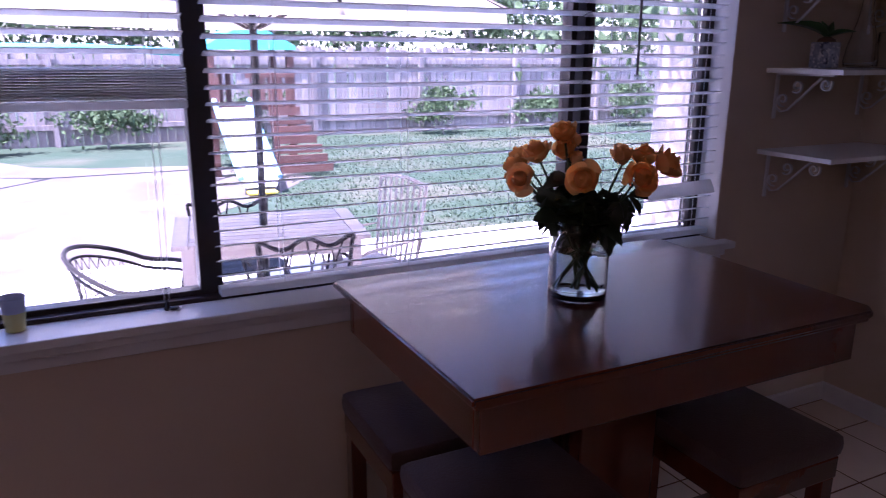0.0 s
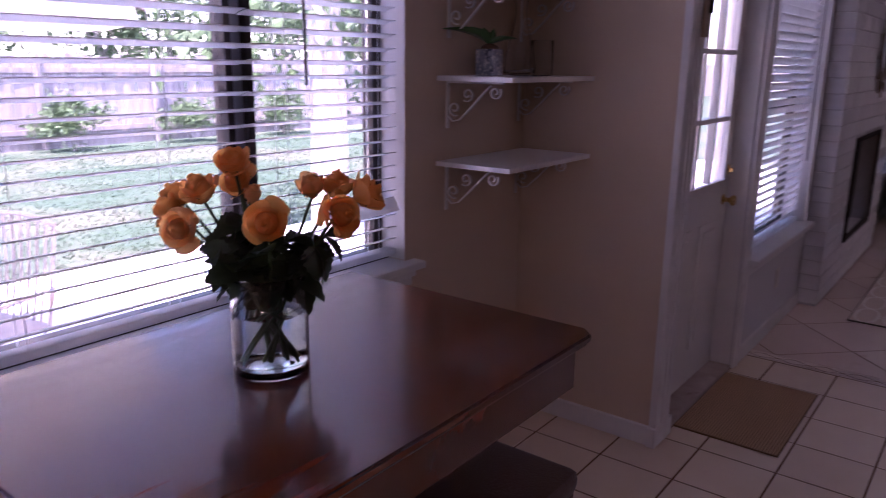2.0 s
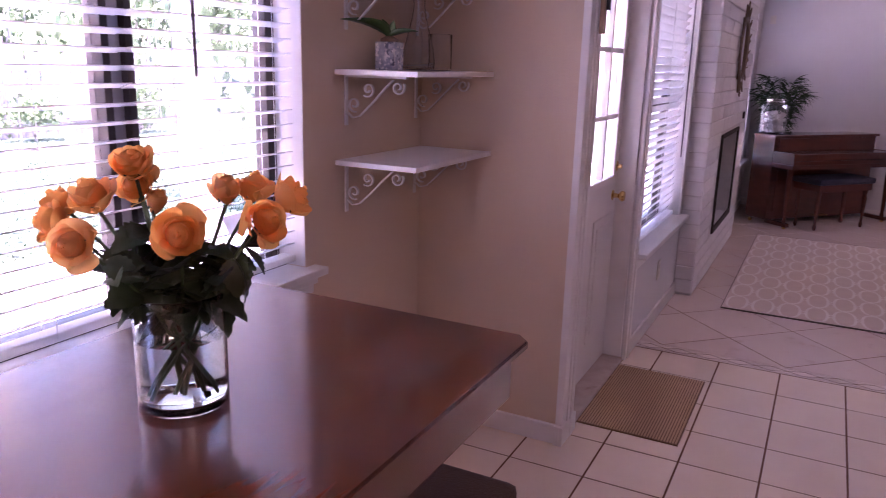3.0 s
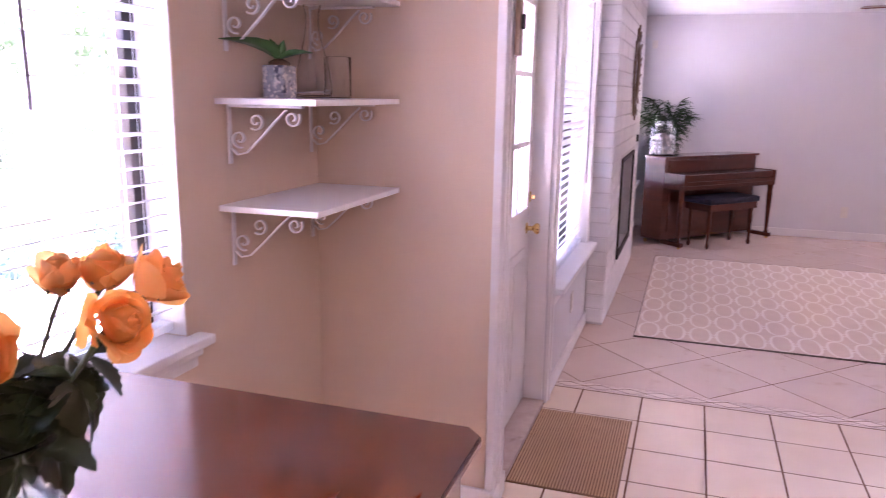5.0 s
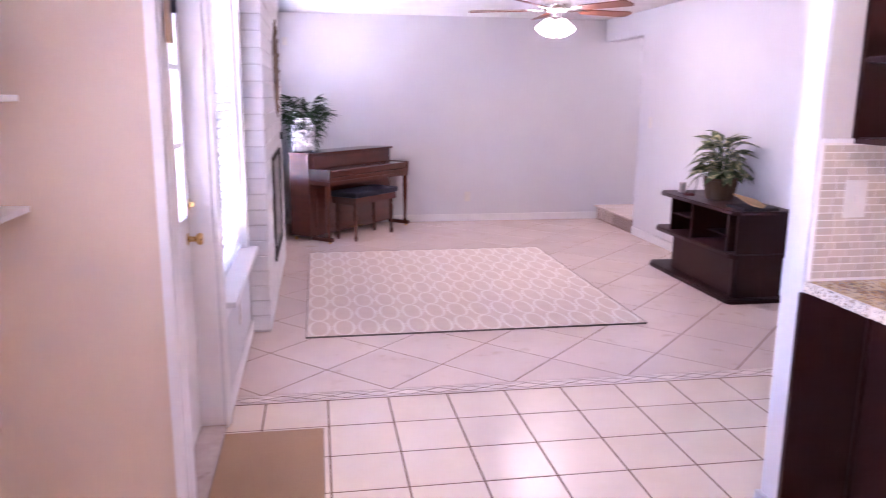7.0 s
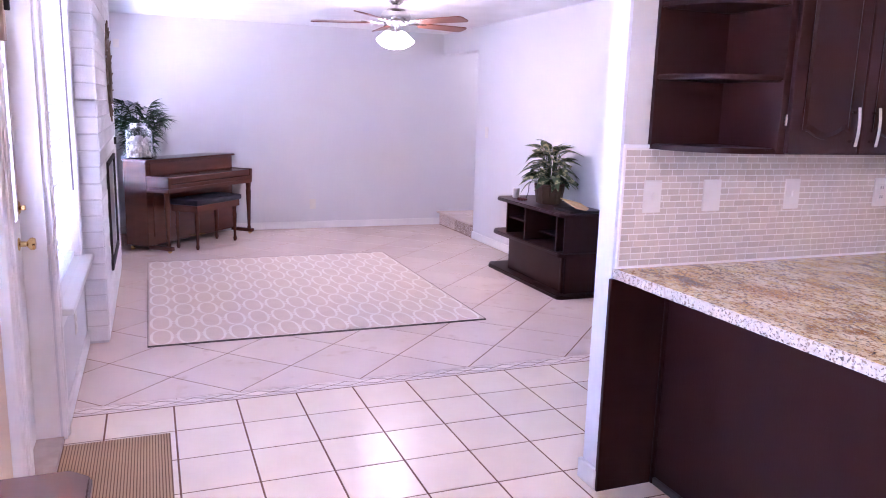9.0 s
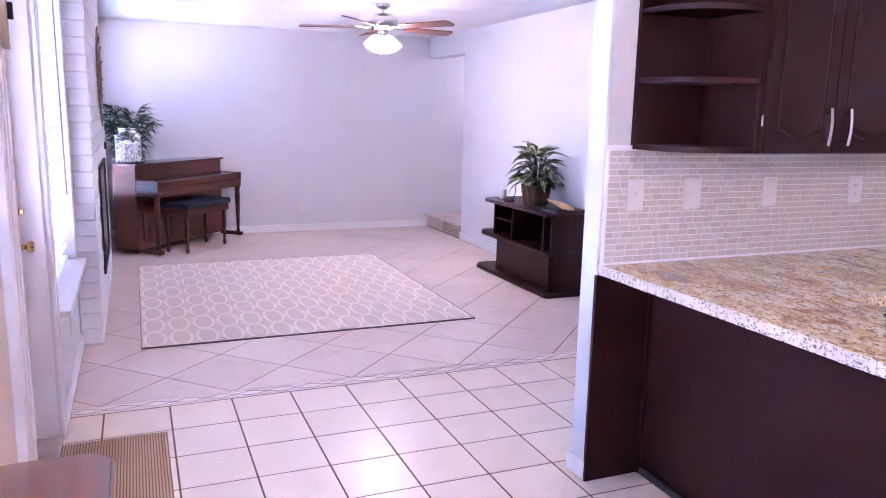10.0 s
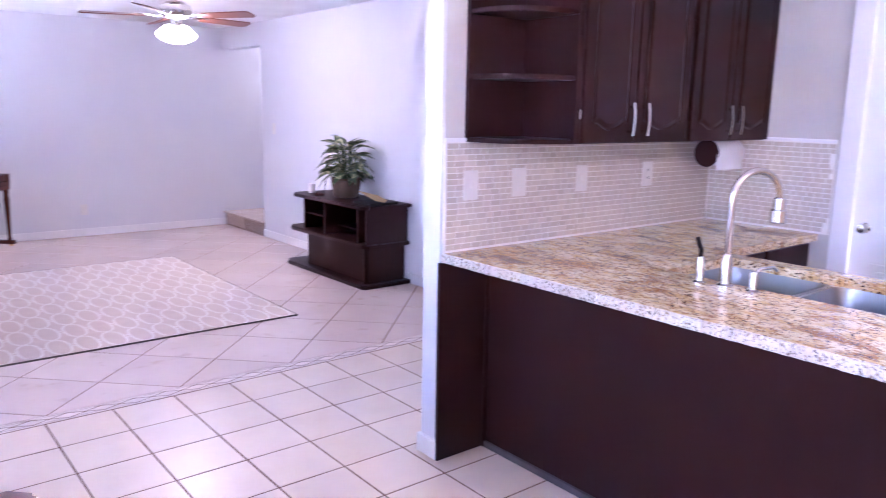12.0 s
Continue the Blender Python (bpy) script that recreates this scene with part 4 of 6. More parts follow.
for y0, y1 in ((-1.80, -1.37), (-2.24, -1.82)):
    box_part("drawer_front", (2.50, y0, 0.72, 2.52, y1, 0.86), M_espresso, bc, 0.004)
    box_part("door", (2.50, y0, 0.11, 2.52, y1, 0.70), M_espresso, bc, 0.004)


def rounded(x0, y0, x1, y1, r, n=6):
    pts = []
    for cx, cy, a in ((x1 - r, y1 - r, 0), (x0 + r, y1 - r, 90), (x0 + r, y0 + r, 180), (x1 - r, y0 + r, 270)):
        for i in range(n + 1):
            t = radians(a + 90 * i / n)
            pts.append((cx + r * math.cos(t), cy + r * math.sin(t)))
    return pts


sink = thing("kitchen_sink", "stainless steel double-bowl undermount sink", "sink")
for nm, x0, x1 in (("bowl", 1.97, SX1 + 0.01), ("bowl", SX0 - 0.01, 1.94)):
    bm = bm_new()
    loops = []
    for z, inset, r in ((0.8765, -0.012, 0.06), (0.8765, 0.0, 0.06), (0.86, 0.004, 0.06), (0.73, 0.012, 0.06), (0.715, 0.03, 0.05), (0.712, 0.07, 0.04)):
        loops.append([bm.verts.new((px, py, z)) for px, py in rounded(x0 + inset, SY0 - 0.01 + inset, x1 - inset, SY1 + 0.01 - inset, r)])
    for a, b in zip(loops, loops[1:]):
        for i in range(len(a)):
            bm.faces.new((a[i], a[(i + 1) % len(a)], b[(i + 1) % len(a)], b[i]))
    bm.faces.new(loops[-1])
    bw = part(nm, bm, M_steel, sink, "", True)
    bm = bm_new()
    add_lathe(bm, [(0.042, 0), (0.04, 0.004), (0.03, 0.004), (0.026, 0.001), (0.001, 0.001)], (x0 + x1) / 2, (SY0 + SY1) / 2, 0.7125, 20)
    part("drain", bm, M_chrome, bw)
fc = thing("kitchen_tap", "tall brushed nickel gooseneck tap", "tap", at=(2.10, -0.765, 0.915))
bm = bm_new()
add_lathe(bm, [(0.028, 0), (0.028, 0.006), (0.021, 0.012), (0.0195, 0.09), (0.015, 0.11), (0.0125, 0.115)], n=24)
part("base", bm, M_chrome, fc, "", True)
dirx, diry = -0.35, -0.94
bm = bm_new()
pts = [(0, 0, 0.1), (0, 0, 0.2), (0, 0, 0.29)] + [((0.1 - 0.1 * math.cos(a)) * dirx, (0.1 - 0.1 * math.cos(a)) * diry, 0.30 + 0.1 * math.sin(a)) for a in [math.pi * k / 14 * 0.98 for k in range(15)]]
add_tube(bm, pts, 0.0125, 14)
part("gooseneck", bm, M_chrome, fc, "", True)
bm = bm_new()
add_lathe(bm, [(0.014, 0.082), (0.0205, 0.078), (0.0215, 0.04), (0.027, 0.036), (0.028, -0.004), (0.024, -0.008), (0.001, -0.008)], 0.2 * dirx, 0.2 * diry, 0.225, 18)
part("spray_head", bm, M_chrome, fc, "", True)
for nm, lab, x, y, tall in (("soap_dispenser", "white and nickel soap dispenser with a dark pump", 2.185, -0.74, 1), ("side_sprayer", "short nickel sink fitting", 2.0, -0.768, 0)):
    th = thing(nm, lab, "dispenser", at=(x, y, 0.915))
    bm = bm_new()
    add_lathe(bm, [(0.022, 0), (0.022, 0.005), (0.016, 0.01), (0.0155, 0.085 if tall else 0.065), (0.012, 0.095 if tall else 0.07), (0.004, 0.1 if tall else 0.072)], n=20)
    part("body", bm, M_chrome, th, "", True)
    bm = bm_new()
    if tall:
        add_tube(bm, [(0, 0, 0.095), (0, 0, 0.12), (0.01, -0.005, 0.13), (0.03, -0.02, 0.155)], 0.008, 10)
        part("pump", bm, M_dark, th, "dark pump head", True)
    else:
        add_tube(bm, [(0, 0, 0.06), (-0.01, -0.02, 0.078), (-0.03, -0.07, 0.082), (-0.035, -0.085, 0.07)], 0.006, 10)
        part("spout", bm, M_chrome, th, "", True)

# wall cabinets
CX, CB, CT = 2.80, 1.372, 2.22


def cab_door(parent, y0, y1, handle_y):
    d = box_part("door", (CX - 0.02, y0 + 0.002, CB + 0.004, CX, y1 - 0.002, CT - 0.004), M_espresso, parent, 0.004)
    bm = bm_new()
    a, b = y0 + 0.055, y1 - 0.055
    n = 14
    low = []
    for i in range(n + 1):
        t = i / n
        low.append((a + (b - a) * t, CB + 0.085 - 0.03 * max(0.0, math.sin(math.pi * min(1, max(0, (t - 0.12) / 0.76)))) ** 0.8))
    out = low + [(b, CT - 0.06), (a, CT - 0.06)]
    cy, cz = (a + b) / 2, (CB + CT) / 2
    rings = []
    for s, x in ((1.0, CX - 0.019), (1.0, CX - 0.024), (0.965, CX - 0.021), (0.955, CX - 0.0205), (0.86, CX - 0.027)):
        rings.append([bm.verts.new((x, cy + (y - cy) * s, cz + (z - cz) * (1 - (1 - s) * 0.5))) for y, z in out])
    for p, q in zip(rings, rings[1:]):
        for i in range(len(p)):
            bm.faces.new((p[i], p[(i + 1) % len(p)], q[(i + 1) % len(p)], q[i]))
    bm.faces.new(rings[-1])
    part("arched_panel", bm, M_espresso, d)
    z0 = CB + 0.032
    bm = bm_new()
    rows = []
    for k in range(13):
        t = k / 12
        x = CX - 0.047 - 0.007 * math.sin(math.pi * t)
        rows.append([bm.verts.new((x + dx_, handle_y + dy_, z0 + 0.14 * t)) for dx_, dy_ in ((-0.003, -0.0075), (-0.003, 0.0075), (0.003, 0.0075), (0.003, -0.0075))])
    for p, q in zip(rows, rows[1:]):
        for i in range(4):
            bm.faces.new((p[i], p[(i + 1) % 4], q[(i + 1) % 4], q[i]))
    bm.faces.new(rows[0])
    bm.faces.new(rows[-1])
    for z in (z0 + 0.018, z0 + 0.122):
        add_tube(bm, [(CX - 0.019, handle_y, z), (CX - 0.046, handle_y, z)], 0.005, 8)
    part("handle", bm, M_chrome, d, "brushed nickel flat bar handle")
    return d


wc = thing("wall_cabinet", "dark espresso wall cabinet with two arched-panel doors", "cabinet", "wall cabinets")
box_part("body", (CX + 0.001, -1.511, CB, 3.116, -0.745, CT), M_espresso, wc, 0.002)
cab_door(wc, -1.108, -0.77, -1.058)
cab_door(wc, -1.495, -1.112, -1.160)
for z in (CB + 0.12,):
    box_part("hinge", (CX - 0.012, -0.768, z - 0.02, CX + 0.002, -0.758, z + 0.02), M_chrome, wc, 0.002)
wc = thing("wall_cabinet", "dark espresso wall cabinet beside the return wall", "cabinet", "wall cabinets")
box_part("body", (CX + 0.001, YK + 0.001, CB, 3.116, -1.513, CT), M_espresso, wc, 0.002)
cab_door(wc, -1.868, -1.53, -1.825)
cab_door(wc, -2.245, -1.872, -1.92)
oc = thing("open_corner_shelf", "dark espresso open shelf unit with rounded boards", "shelf")
box_part("back_panel", (3.098, -0.743, CB, 3.116, -0.43, CT), M_espresso, oc)
box_part("side_panel", (CX + 0.002, -0.763, CB, 3.098, -0.747, CT), M_espresso, oc)
for z in (CB, CB + 0.252, CB + 0.506, CT - 0.02):
    bm = bm_new()
    arc = [(3.098 - 0.29 * math.sin(t) ** 0.75, -0.745 + 0.312 * math.cos(t) ** 0.75) for t in [math.pi / 2 * k / 12 for k in range(13)]]
    add_prism(bm, [(3.098, -0.745)] + arc, z, z + 0.02)
    bmesh.ops.bevel(bm, geom=[e for e in bm.edges if abs(e.verts[0].co.z - e.verts[1].co.z) < 1e-5], offset=0.004, segments=2, affect="EDGES")
    part("board", bm, M_espresso, oc)

# outlets on the splashback
for y, w, kind in ((-0.458, 0.080, "switch"), (-0.74, 0.085, "blank"), (-1.155, 0.078, "switch"), (-1.665, 0.085, "outlet")):
    th = thing("wall_plate", {"switch": "ivory switch plate on the tiled splashback", "blank": "plain ivory cover plate on the tiled splashback", "outlet": "ivory socket plate on the tiled splashback"}[kind], "switch" if kind == "switch" else "outlet", at=(3.105, y, 1.192))
    bm = bm_new()
    add_box(bm, -0.005, -w / 2, -0.062, 0.001, w / 2, 0.062, bevel=0.0025)
    part("plate", bm, M_plate, th)
    if kind == "switch":
        for dy in ((-0.023, 0.023) if w > 0.1 else (0,)):
            box_part("toggle", (-0.012, dy - 0.005, -0.012, -0.004, dy + 0.005, 0.012), M_plate, th, 0.002)
    elif kind == "outlet":
        for dz in (-0.02, 0.02):
            o = box_part("socket", (-0.007, -0.016, dz - 0.014, -0.004, 0.016, dz + 0.014), M_plate, th, 0.002)
            for dy in (-0.006, 0.006):
                box_part("slot", (-0.0078, dy - 0.0012, dz - 0.006, -0.0068, dy + 0.0012, dz + 0.006), M_dark, o)
# paper towel under the cabinet
pt = thing("paper_towel_holder", "dark holder with a white paper towel roll under the cabinet", "towel holder", at=(2.95, -2.08, 1.30))
for y in (0.135, -0.16):
    bm = bm_new()
    add_lathe(bm, [(0.001, 0), (0.069, 0.001), (0.0725, 0.006), (0.069, 0.012), (0.02, 0.014), (0.001, 0.014)], n=28, m=Matrix.Translation((0, y, 0)) @ pose(0, 0, 0, 90, 0, 0))
    part("end_disc", bm, M_espresso, pt, "dark round end", True)
    box_part("hanger", (-0.012, y - 0.012, 0.0, 0.012, y - 0.002, 0.072), M_espresso, pt, 0.002)
bm = bm_new()
add_lathe(bm, [(0.02, -0.14), (0.065, -0.14), (0.066, -0.139), (0.066, 0.112), (0.065, 0.113), (0.02, 0.113)], n=32, m=pose(0, 0, 0, 90, 0, 0) @ Matrix.Diagonal((1, 1, -1, 1)))
part("paper_roll", bm, M_paper, pt, "white paper roll", True)
box_part("loose_sheet", (-0.0675, -0.112, -0.085, -0.066, 0.138, -0.0), M_paper, pt)
# white panelled door on the return wall
kd = thing("door_2", "white six-panel pantry door in the kitchen", "door", kind="structure")
box_part("door_leaf", (1.46, YK - 0.07, 0.01, 2.32, YK - 0.03, 2.05), M_trim, kd)
for z0, z1 in ((0.2, 0.8), (0.95, 1.55), (1.68, 1.95)):
    for x0, x1 in ((1.56, 1.84), (1.94, 2.22)):
        bm = bm_new()
        add_box(bm, x0, YK - 0.032, z0, x1, YK - 0.024, z1, bevel=0.004)
        add_box(bm, x0 + 0.035, YK - 0.026, z0 + 0.035, x1 - 0.035, YK - 0.018, z1 - 0.035, bevel=0.006)
        part("door_panel", bm, M_trim, kd)
bm = bm_new()
add_lathe(bm, [(0.026, 0), (0.012, 0.008), (0.011, 0.03), (0.026, 0.045), (0.02, 0.06), (0.002, 0.062)], n=20, m=Matrix.Translation((2.26, YK - 0.03, 0.97)) @ pose(0, 0, 0, -90, 0, 0))
part("door_knob", bm, M_chrome, kd, "nickel knob", True)
casing("trim_pantry", "white casing round the pantry door", [(2.31, YK, 0, 2.405, YK + 0.016, 2.12), (1.38, YK, 0, 1.47, YK + 0.016, 2.12), (1.47, YK, 2.04, 2.31, YK + 0.016, 2.12)])
casing("trim_splashback", "pale pencil tile capping the splashback", [(3.103, YK, 1.373, 3.1165, -0.322, 1.388), (2.42, YK, 1.373, 3.103, YK + 0.014, 1.388)])

# unseen fill light added overhead to brighten the kitchen and dining side
kl = thing("kitchen_fill_light", "unseen flush fill light added under the kitchen ceiling", "ceiling light", at=(-0.2, -0.5, H))
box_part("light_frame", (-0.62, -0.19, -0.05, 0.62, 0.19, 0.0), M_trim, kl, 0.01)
box_part("diffuser", (-0.58, -0.15, -0.062, 0.58, 0.15, -0.051), M_shade, kl, 0.004, "glowing panel of the added fill light")
lamp("kitchen_fill", "AREA", look((-0.2, -0.5, H - 0.066), (-0.2, -0.5, 0)), KITCHEN_FILL_W, (1.0, 0.60, 0.31), w=1.14, h=0.28)

# ---- fireplace ----
FX0, FX1, FYF = 5.68, 7.95, 1.60
BX0, BX1, BZ0, BZ1 = 6.36, 7.38, 0.33, 1.06
fp = thing("fireplace", "white painted brick fireplace with a dark firebox", "fireplace", kind="structure")
bm = bm_new()
yb = FYF + 0.008
for b in [(FX0 + 0.008, yb, 0, BX0, YS, H), (BX1, yb, 0, FX1 - 0.008, YS, H), (BX0, yb, 0, BX1, YS, BZ0), (BX0, yb, BZ1, BX1, YS, H)]:
    add_box(bm, *b)
part("chimney_breast", bm, M_mortar, fp, "painted mortar")
bm = bm_new()
add_box(bm, BX0 - 0.01, YS - 0.006, BZ0 - 0.01, BX1 + 0.01, YS - 0.001, BZ1 + 0.01)
part("firebox", bm, M_soot, fp, "sooty dark firebox back")
bm = bm_new()
for b in [(BX0 - 0.012, FYF - 0.012, BZ0 - 0.012, BX0 + 0.018, FYF + 0.004, BZ1 + 0.012), (BX1 - 0.018, FYF - 0.012, BZ0 - 0.012, BX1 + 0.012, FYF + 0.004, BZ1 + 0.012),
          (BX0 + 0.018, FYF - 0.012, BZ1 - 0.018, BX1 - 0.018, FYF + 0.004, BZ1 + 0.012), (BX0 + 0.018, FYF - 0.012, BZ0 - 0.012, BX1 - 0.018, FYF + 0.004, BZ0 + 0.03)]:
    add_box(bm, *b, bevel=0.002)
part("fire_surround", bm, M_soot, fp, "black metal trim")
mir = thing("wall_mirror", "round mirror in a spiky antique gold metal frame", "mirror", at=(6.93, FYF - 0.004, 1.70))
bm = bm_new()
add_lathe(bm, [(0.001, 0), (0.235, 0), (0.235, 0.008), (0.225, 0.011), (0.001, 0.011)], n=40, m=pose(0, 0, 0, 90, 0, 0))
part("glass", bm, M_mirror, mir, "mirror glass", True)
for k in range(14):
    a0, a1, am = [2 * math.pi * (k + d) / 14 for d in (0, 1, 0.5)]
    bm = bm_new()
    p = lambda r, a, d: (r * math.cos(a), -d, r * math.sin(a))
    add_tube(bm, [p(0.235, a0, 0.012), p(0.36, am, 0.02), p(0.235, a1, 0.012)], 0.006, 6)
    add_tube(bm, [p(0.235, am, 0.012), p(0.30, a1, 0.03)], 0.005, 6)
    part("spike", bm, M_bark2, mir)
bm = bm_new()
add_lathe(bm, [(0.222, 0.009), (0.245, 0.008), (0.25, 0.018), (0.235, 0.026), (0.22, 0.018)], n=40, m=pose(0, 0, 0, 90, 0, 0), closed=True)
part("rim", bm, M_bark2, mir, "", True)
bm = bm_new()
add_box(bm, 7.60, FYF - 0.02, 1.13, 7.63, FYF, 1.19, bevel=0.003)
tagged(part("gas_key_plate", bm, M_dark), "small dark key plate on the fireplace", "fitting")

# ---- rug ----
rug = thing("area_rug", "taupe rug with an ivory trellis pattern on the tiles", "rug", at=(6.81, 0.24, 0))
RX, RY = 1.30, 1.14
bm = bm_new()
add_box(bm, -RX, -RY, 0.0, RX, RY, 0.010, bevel=0.003)
part("field", bm, M_rug, rug)
bm = bm_new()
for b in [(-RX - 0.004, -RY - 0.004, 0, RX + 0.004, -RY, 0.0105), (-RX - 0.004, RY, 0, RX + 0.004, RY + 0.004, 0.0105), (-RX - 0.004, -RY, 0, -RX, RY, 0.0105), (RX, -RY, 0, RX + 0.004, RY, 0.0105)]:
    add_box(bm, *b)
part("binding", bm, material("dark rug binding", (0.16, 0.13, 0.11), 0.95), rug, "dark bound edge")
bm = bm_new()
NXR, NYR = 8, 14
dx, dy = 2 * RX / NXR, 2 * RY / NYR


def ribbon(pts, w, z=0.0108, close=False):
    n = len(pts)
    L, R = [], []
    for i, q in enumerate(pts):
        a = Vector(pts[(i - 1) % n] if close or i else pts[0])
        b = Vector(pts[(i + 1) % n] if close or i < n - 1 else pts[-1])
        t = (b - a).normalized()
        L.append(bm.verts.new((q[0] - t.y * w, q[1] + t.x * w, z)))
        R.append(bm.verts.new((q[0] + t.y * w, q[1] - t.x * w, z)))
    for i in range(n if close else n - 1):
        j = (i + 1) % n
        bm.faces.new((L[i], R[i], R[j], L[j]))


for i in range(NXR):
    for j in range(NYR):
        cx, cy = -RX + dx * (i + 0.5), -RY + dy * (j + 0.5)
        loop = []
        for k in range(28):
            a = 2 * math.pi * k / 28
            ca, sa = math.cos(a), math.sin(a)
            loop.append((cx + dx * 0.475 * math.copysign(abs(ca) ** 0.85, ca), cy + dy * 0.385 * math.copysign(abs(sa) ** 0.85, sa)))
        ribbon(loop, 0.0085, close=True)
        if j < NYR - 1:
            for s in (-1, 1):
                ribbon([(cx + s * dx * 0.16, cy + dy * 0.35), (cx + s * dx * 0.06, cy + dy * 0.45), (cx + s * dx * 0.06, cy + dy * 0.55), (cx + s * dx * 0.16, cy + dy * 0.65)], 0.008, 0.0112)
tagged(part("pattern", bm, M_rugline, rug, "ivory trellis pattern"), kind="stuff")

# ---- piano in the corner ----
PA = -41.0
pn = thing("upright_piano", "mahogany console piano set across the corner", "piano", at=(8.54, 1.19, 0))
pn.rotation_euler = (0, 0, radians(PA))
PW, PD = 1.42, 0.52
box_part("body", (0.0, 0.24, 0.05, PW, PD, 0.90), M_piano, pn, 0.006)
box_part("lid", (-0.015, 0.21, 0.90, PW + 0.015, PD, 0.922), M_piano, pn, 0.006)
box_part("music_panel", (0.05, 0.225, 0.76, PW - 0.05, 0.238, 0.885), M_piano, pn, 0.004)
box_part("keybed", (0.0, -0.03, 0.60, PW, 0.238, 0.645), M_piano, pn, 0.006)
box_part("fallboard", (0.042, -0.026, 0.687, PW - 0.042, 0.224, 0.757), M_piano, pn, 0.010)
box_part("key_slip", (0.03, -0.032, 0.645, PW - 0.03, -0.006, 0.685), M_piano, pn, 0.004)
for x in (0.0, PW - 0.04):
    box_part("cheek", (x, -0.034, 0.645, x + 0.04, 0.238, 0.762), M_piano, pn, 0.006)
    bm = bm_new()
    add_lathe(bm, [(0.016, 0.03), (0.022, 0.08), (0.017, 0.1), (0.03, 0.5), (0.026, 0.53), (0.032, 0.6)], x + 0.02, 0.01, 0, 14)
    part("leg", bm, M_piano, pn, "", True)
    box_part("toe_block", (x - 0.005, -0.04, 0.025, x + 0.045, 0.24, 0.065), M_piano, pn, 0.006)
    for y in (0.0, 0.46):
        bm = bm_new()
        add_lathe(bm, [(0.008, -0.01), (0.02, -0.007), (0.02, 0.007), (0.008, 0.01)], n=14, m=Matrix.Translation((x + 0.02, y, 0.02)) @ pose(0, 0, 0, 0, 90, 0))
        part("castor", bm, M_brass, pn, "brass castor", True)
box_part("lower_panel", (0.08, 0.228, 0.14, PW - 0.08, 0.239, 0.56), M_piano, pn, 0.003)
for x in (0.63, 0.70, 0.77):
    bm = bm_new()
    add_box(bm, x - 0.012, 0.16, 0.075, x + 0.012, 0.24, 0.087, bevel=0.004)
    part("pedal", bm, M_brass, pn, "brass pedal")
bn = thing("piano_bench", "mahogany piano bench with a dark navy cushion", "bench", at=(9.0, 0.785, 0))
bn.rotation_euler = (0, 0, radians(PA))
box_part("bench_rail", (-0.36, -0.16, 0.39, 0.36, 0.16, 0.46), M_piano, bn, 0.005)
bm = bm_new()
add_box(bm, -0.38, -0.18, 0.46, 0.38, 0.18, 0.52, bevel=0.022)
part("cushion", bm, M_navy, bn, "dark navy padded top", True)
for sx in (-1, 1):
    for sy in (-1, 1):
        bm = bm_new()
        add_lathe(bm, [(0.012, 0), (0.02, 0.03), (0.013, 0.06), (0.024, 0.3), (0.018, 0.34), (0.026, 0.39)], sx * 0.32, sy * 0.12, 0, 12)
        part("leg", bm, M_piano, bn, "", True)
jar = thing("glass_jar", "large clear glass jar of white shells on the piano", "jar", at=(8.905, 1.42, 0.922))
bm = bm_new()
add_lathe(bm, [(0.115, 0), (0.125, 0.008), (0.125, 0.265), (0.117, 0.285), (0.094, 0.295), (0.090, 0.30), (0.090, 0.338), (0.095, 0.345), (0.088, 0.345), (0.086, 0.30), (0.091, 0.291), (0.113, 0.281), (0.121, 0.263), (0.121, 0.012), (0.001, 0.01)], n=36)
part("jar_glass", bm, M_clear2, jar, "clear glass", True)
bm = bm_new()
rng = random.Random(8)
for k in range(210):
    z = 0.03 + rng.random() ** 1.1 * 0.185
    r = 0.098 * math.sqrt(rng.random())
    a = rng.uniform(0, 6.3)
    bmesh.ops.create_icosphere(bm, subdivisions=1, radius=1, matrix=Matrix.Translation((r * math.cos(a), r * math.sin(a), z)) @ pose(0, 0, 0, rng.uniform(0, 180), rng.uniform(0, 180), 0) @ Matrix.Diagonal((rng.uniform(0.018, 0.034), rng.uniform(0.015, 0.028), rng.uniform(0.010, 0.017), 1)))
tagged(part("shells", bm, M_pebble, jar, "white and pinkish shells"), kind="stuff")

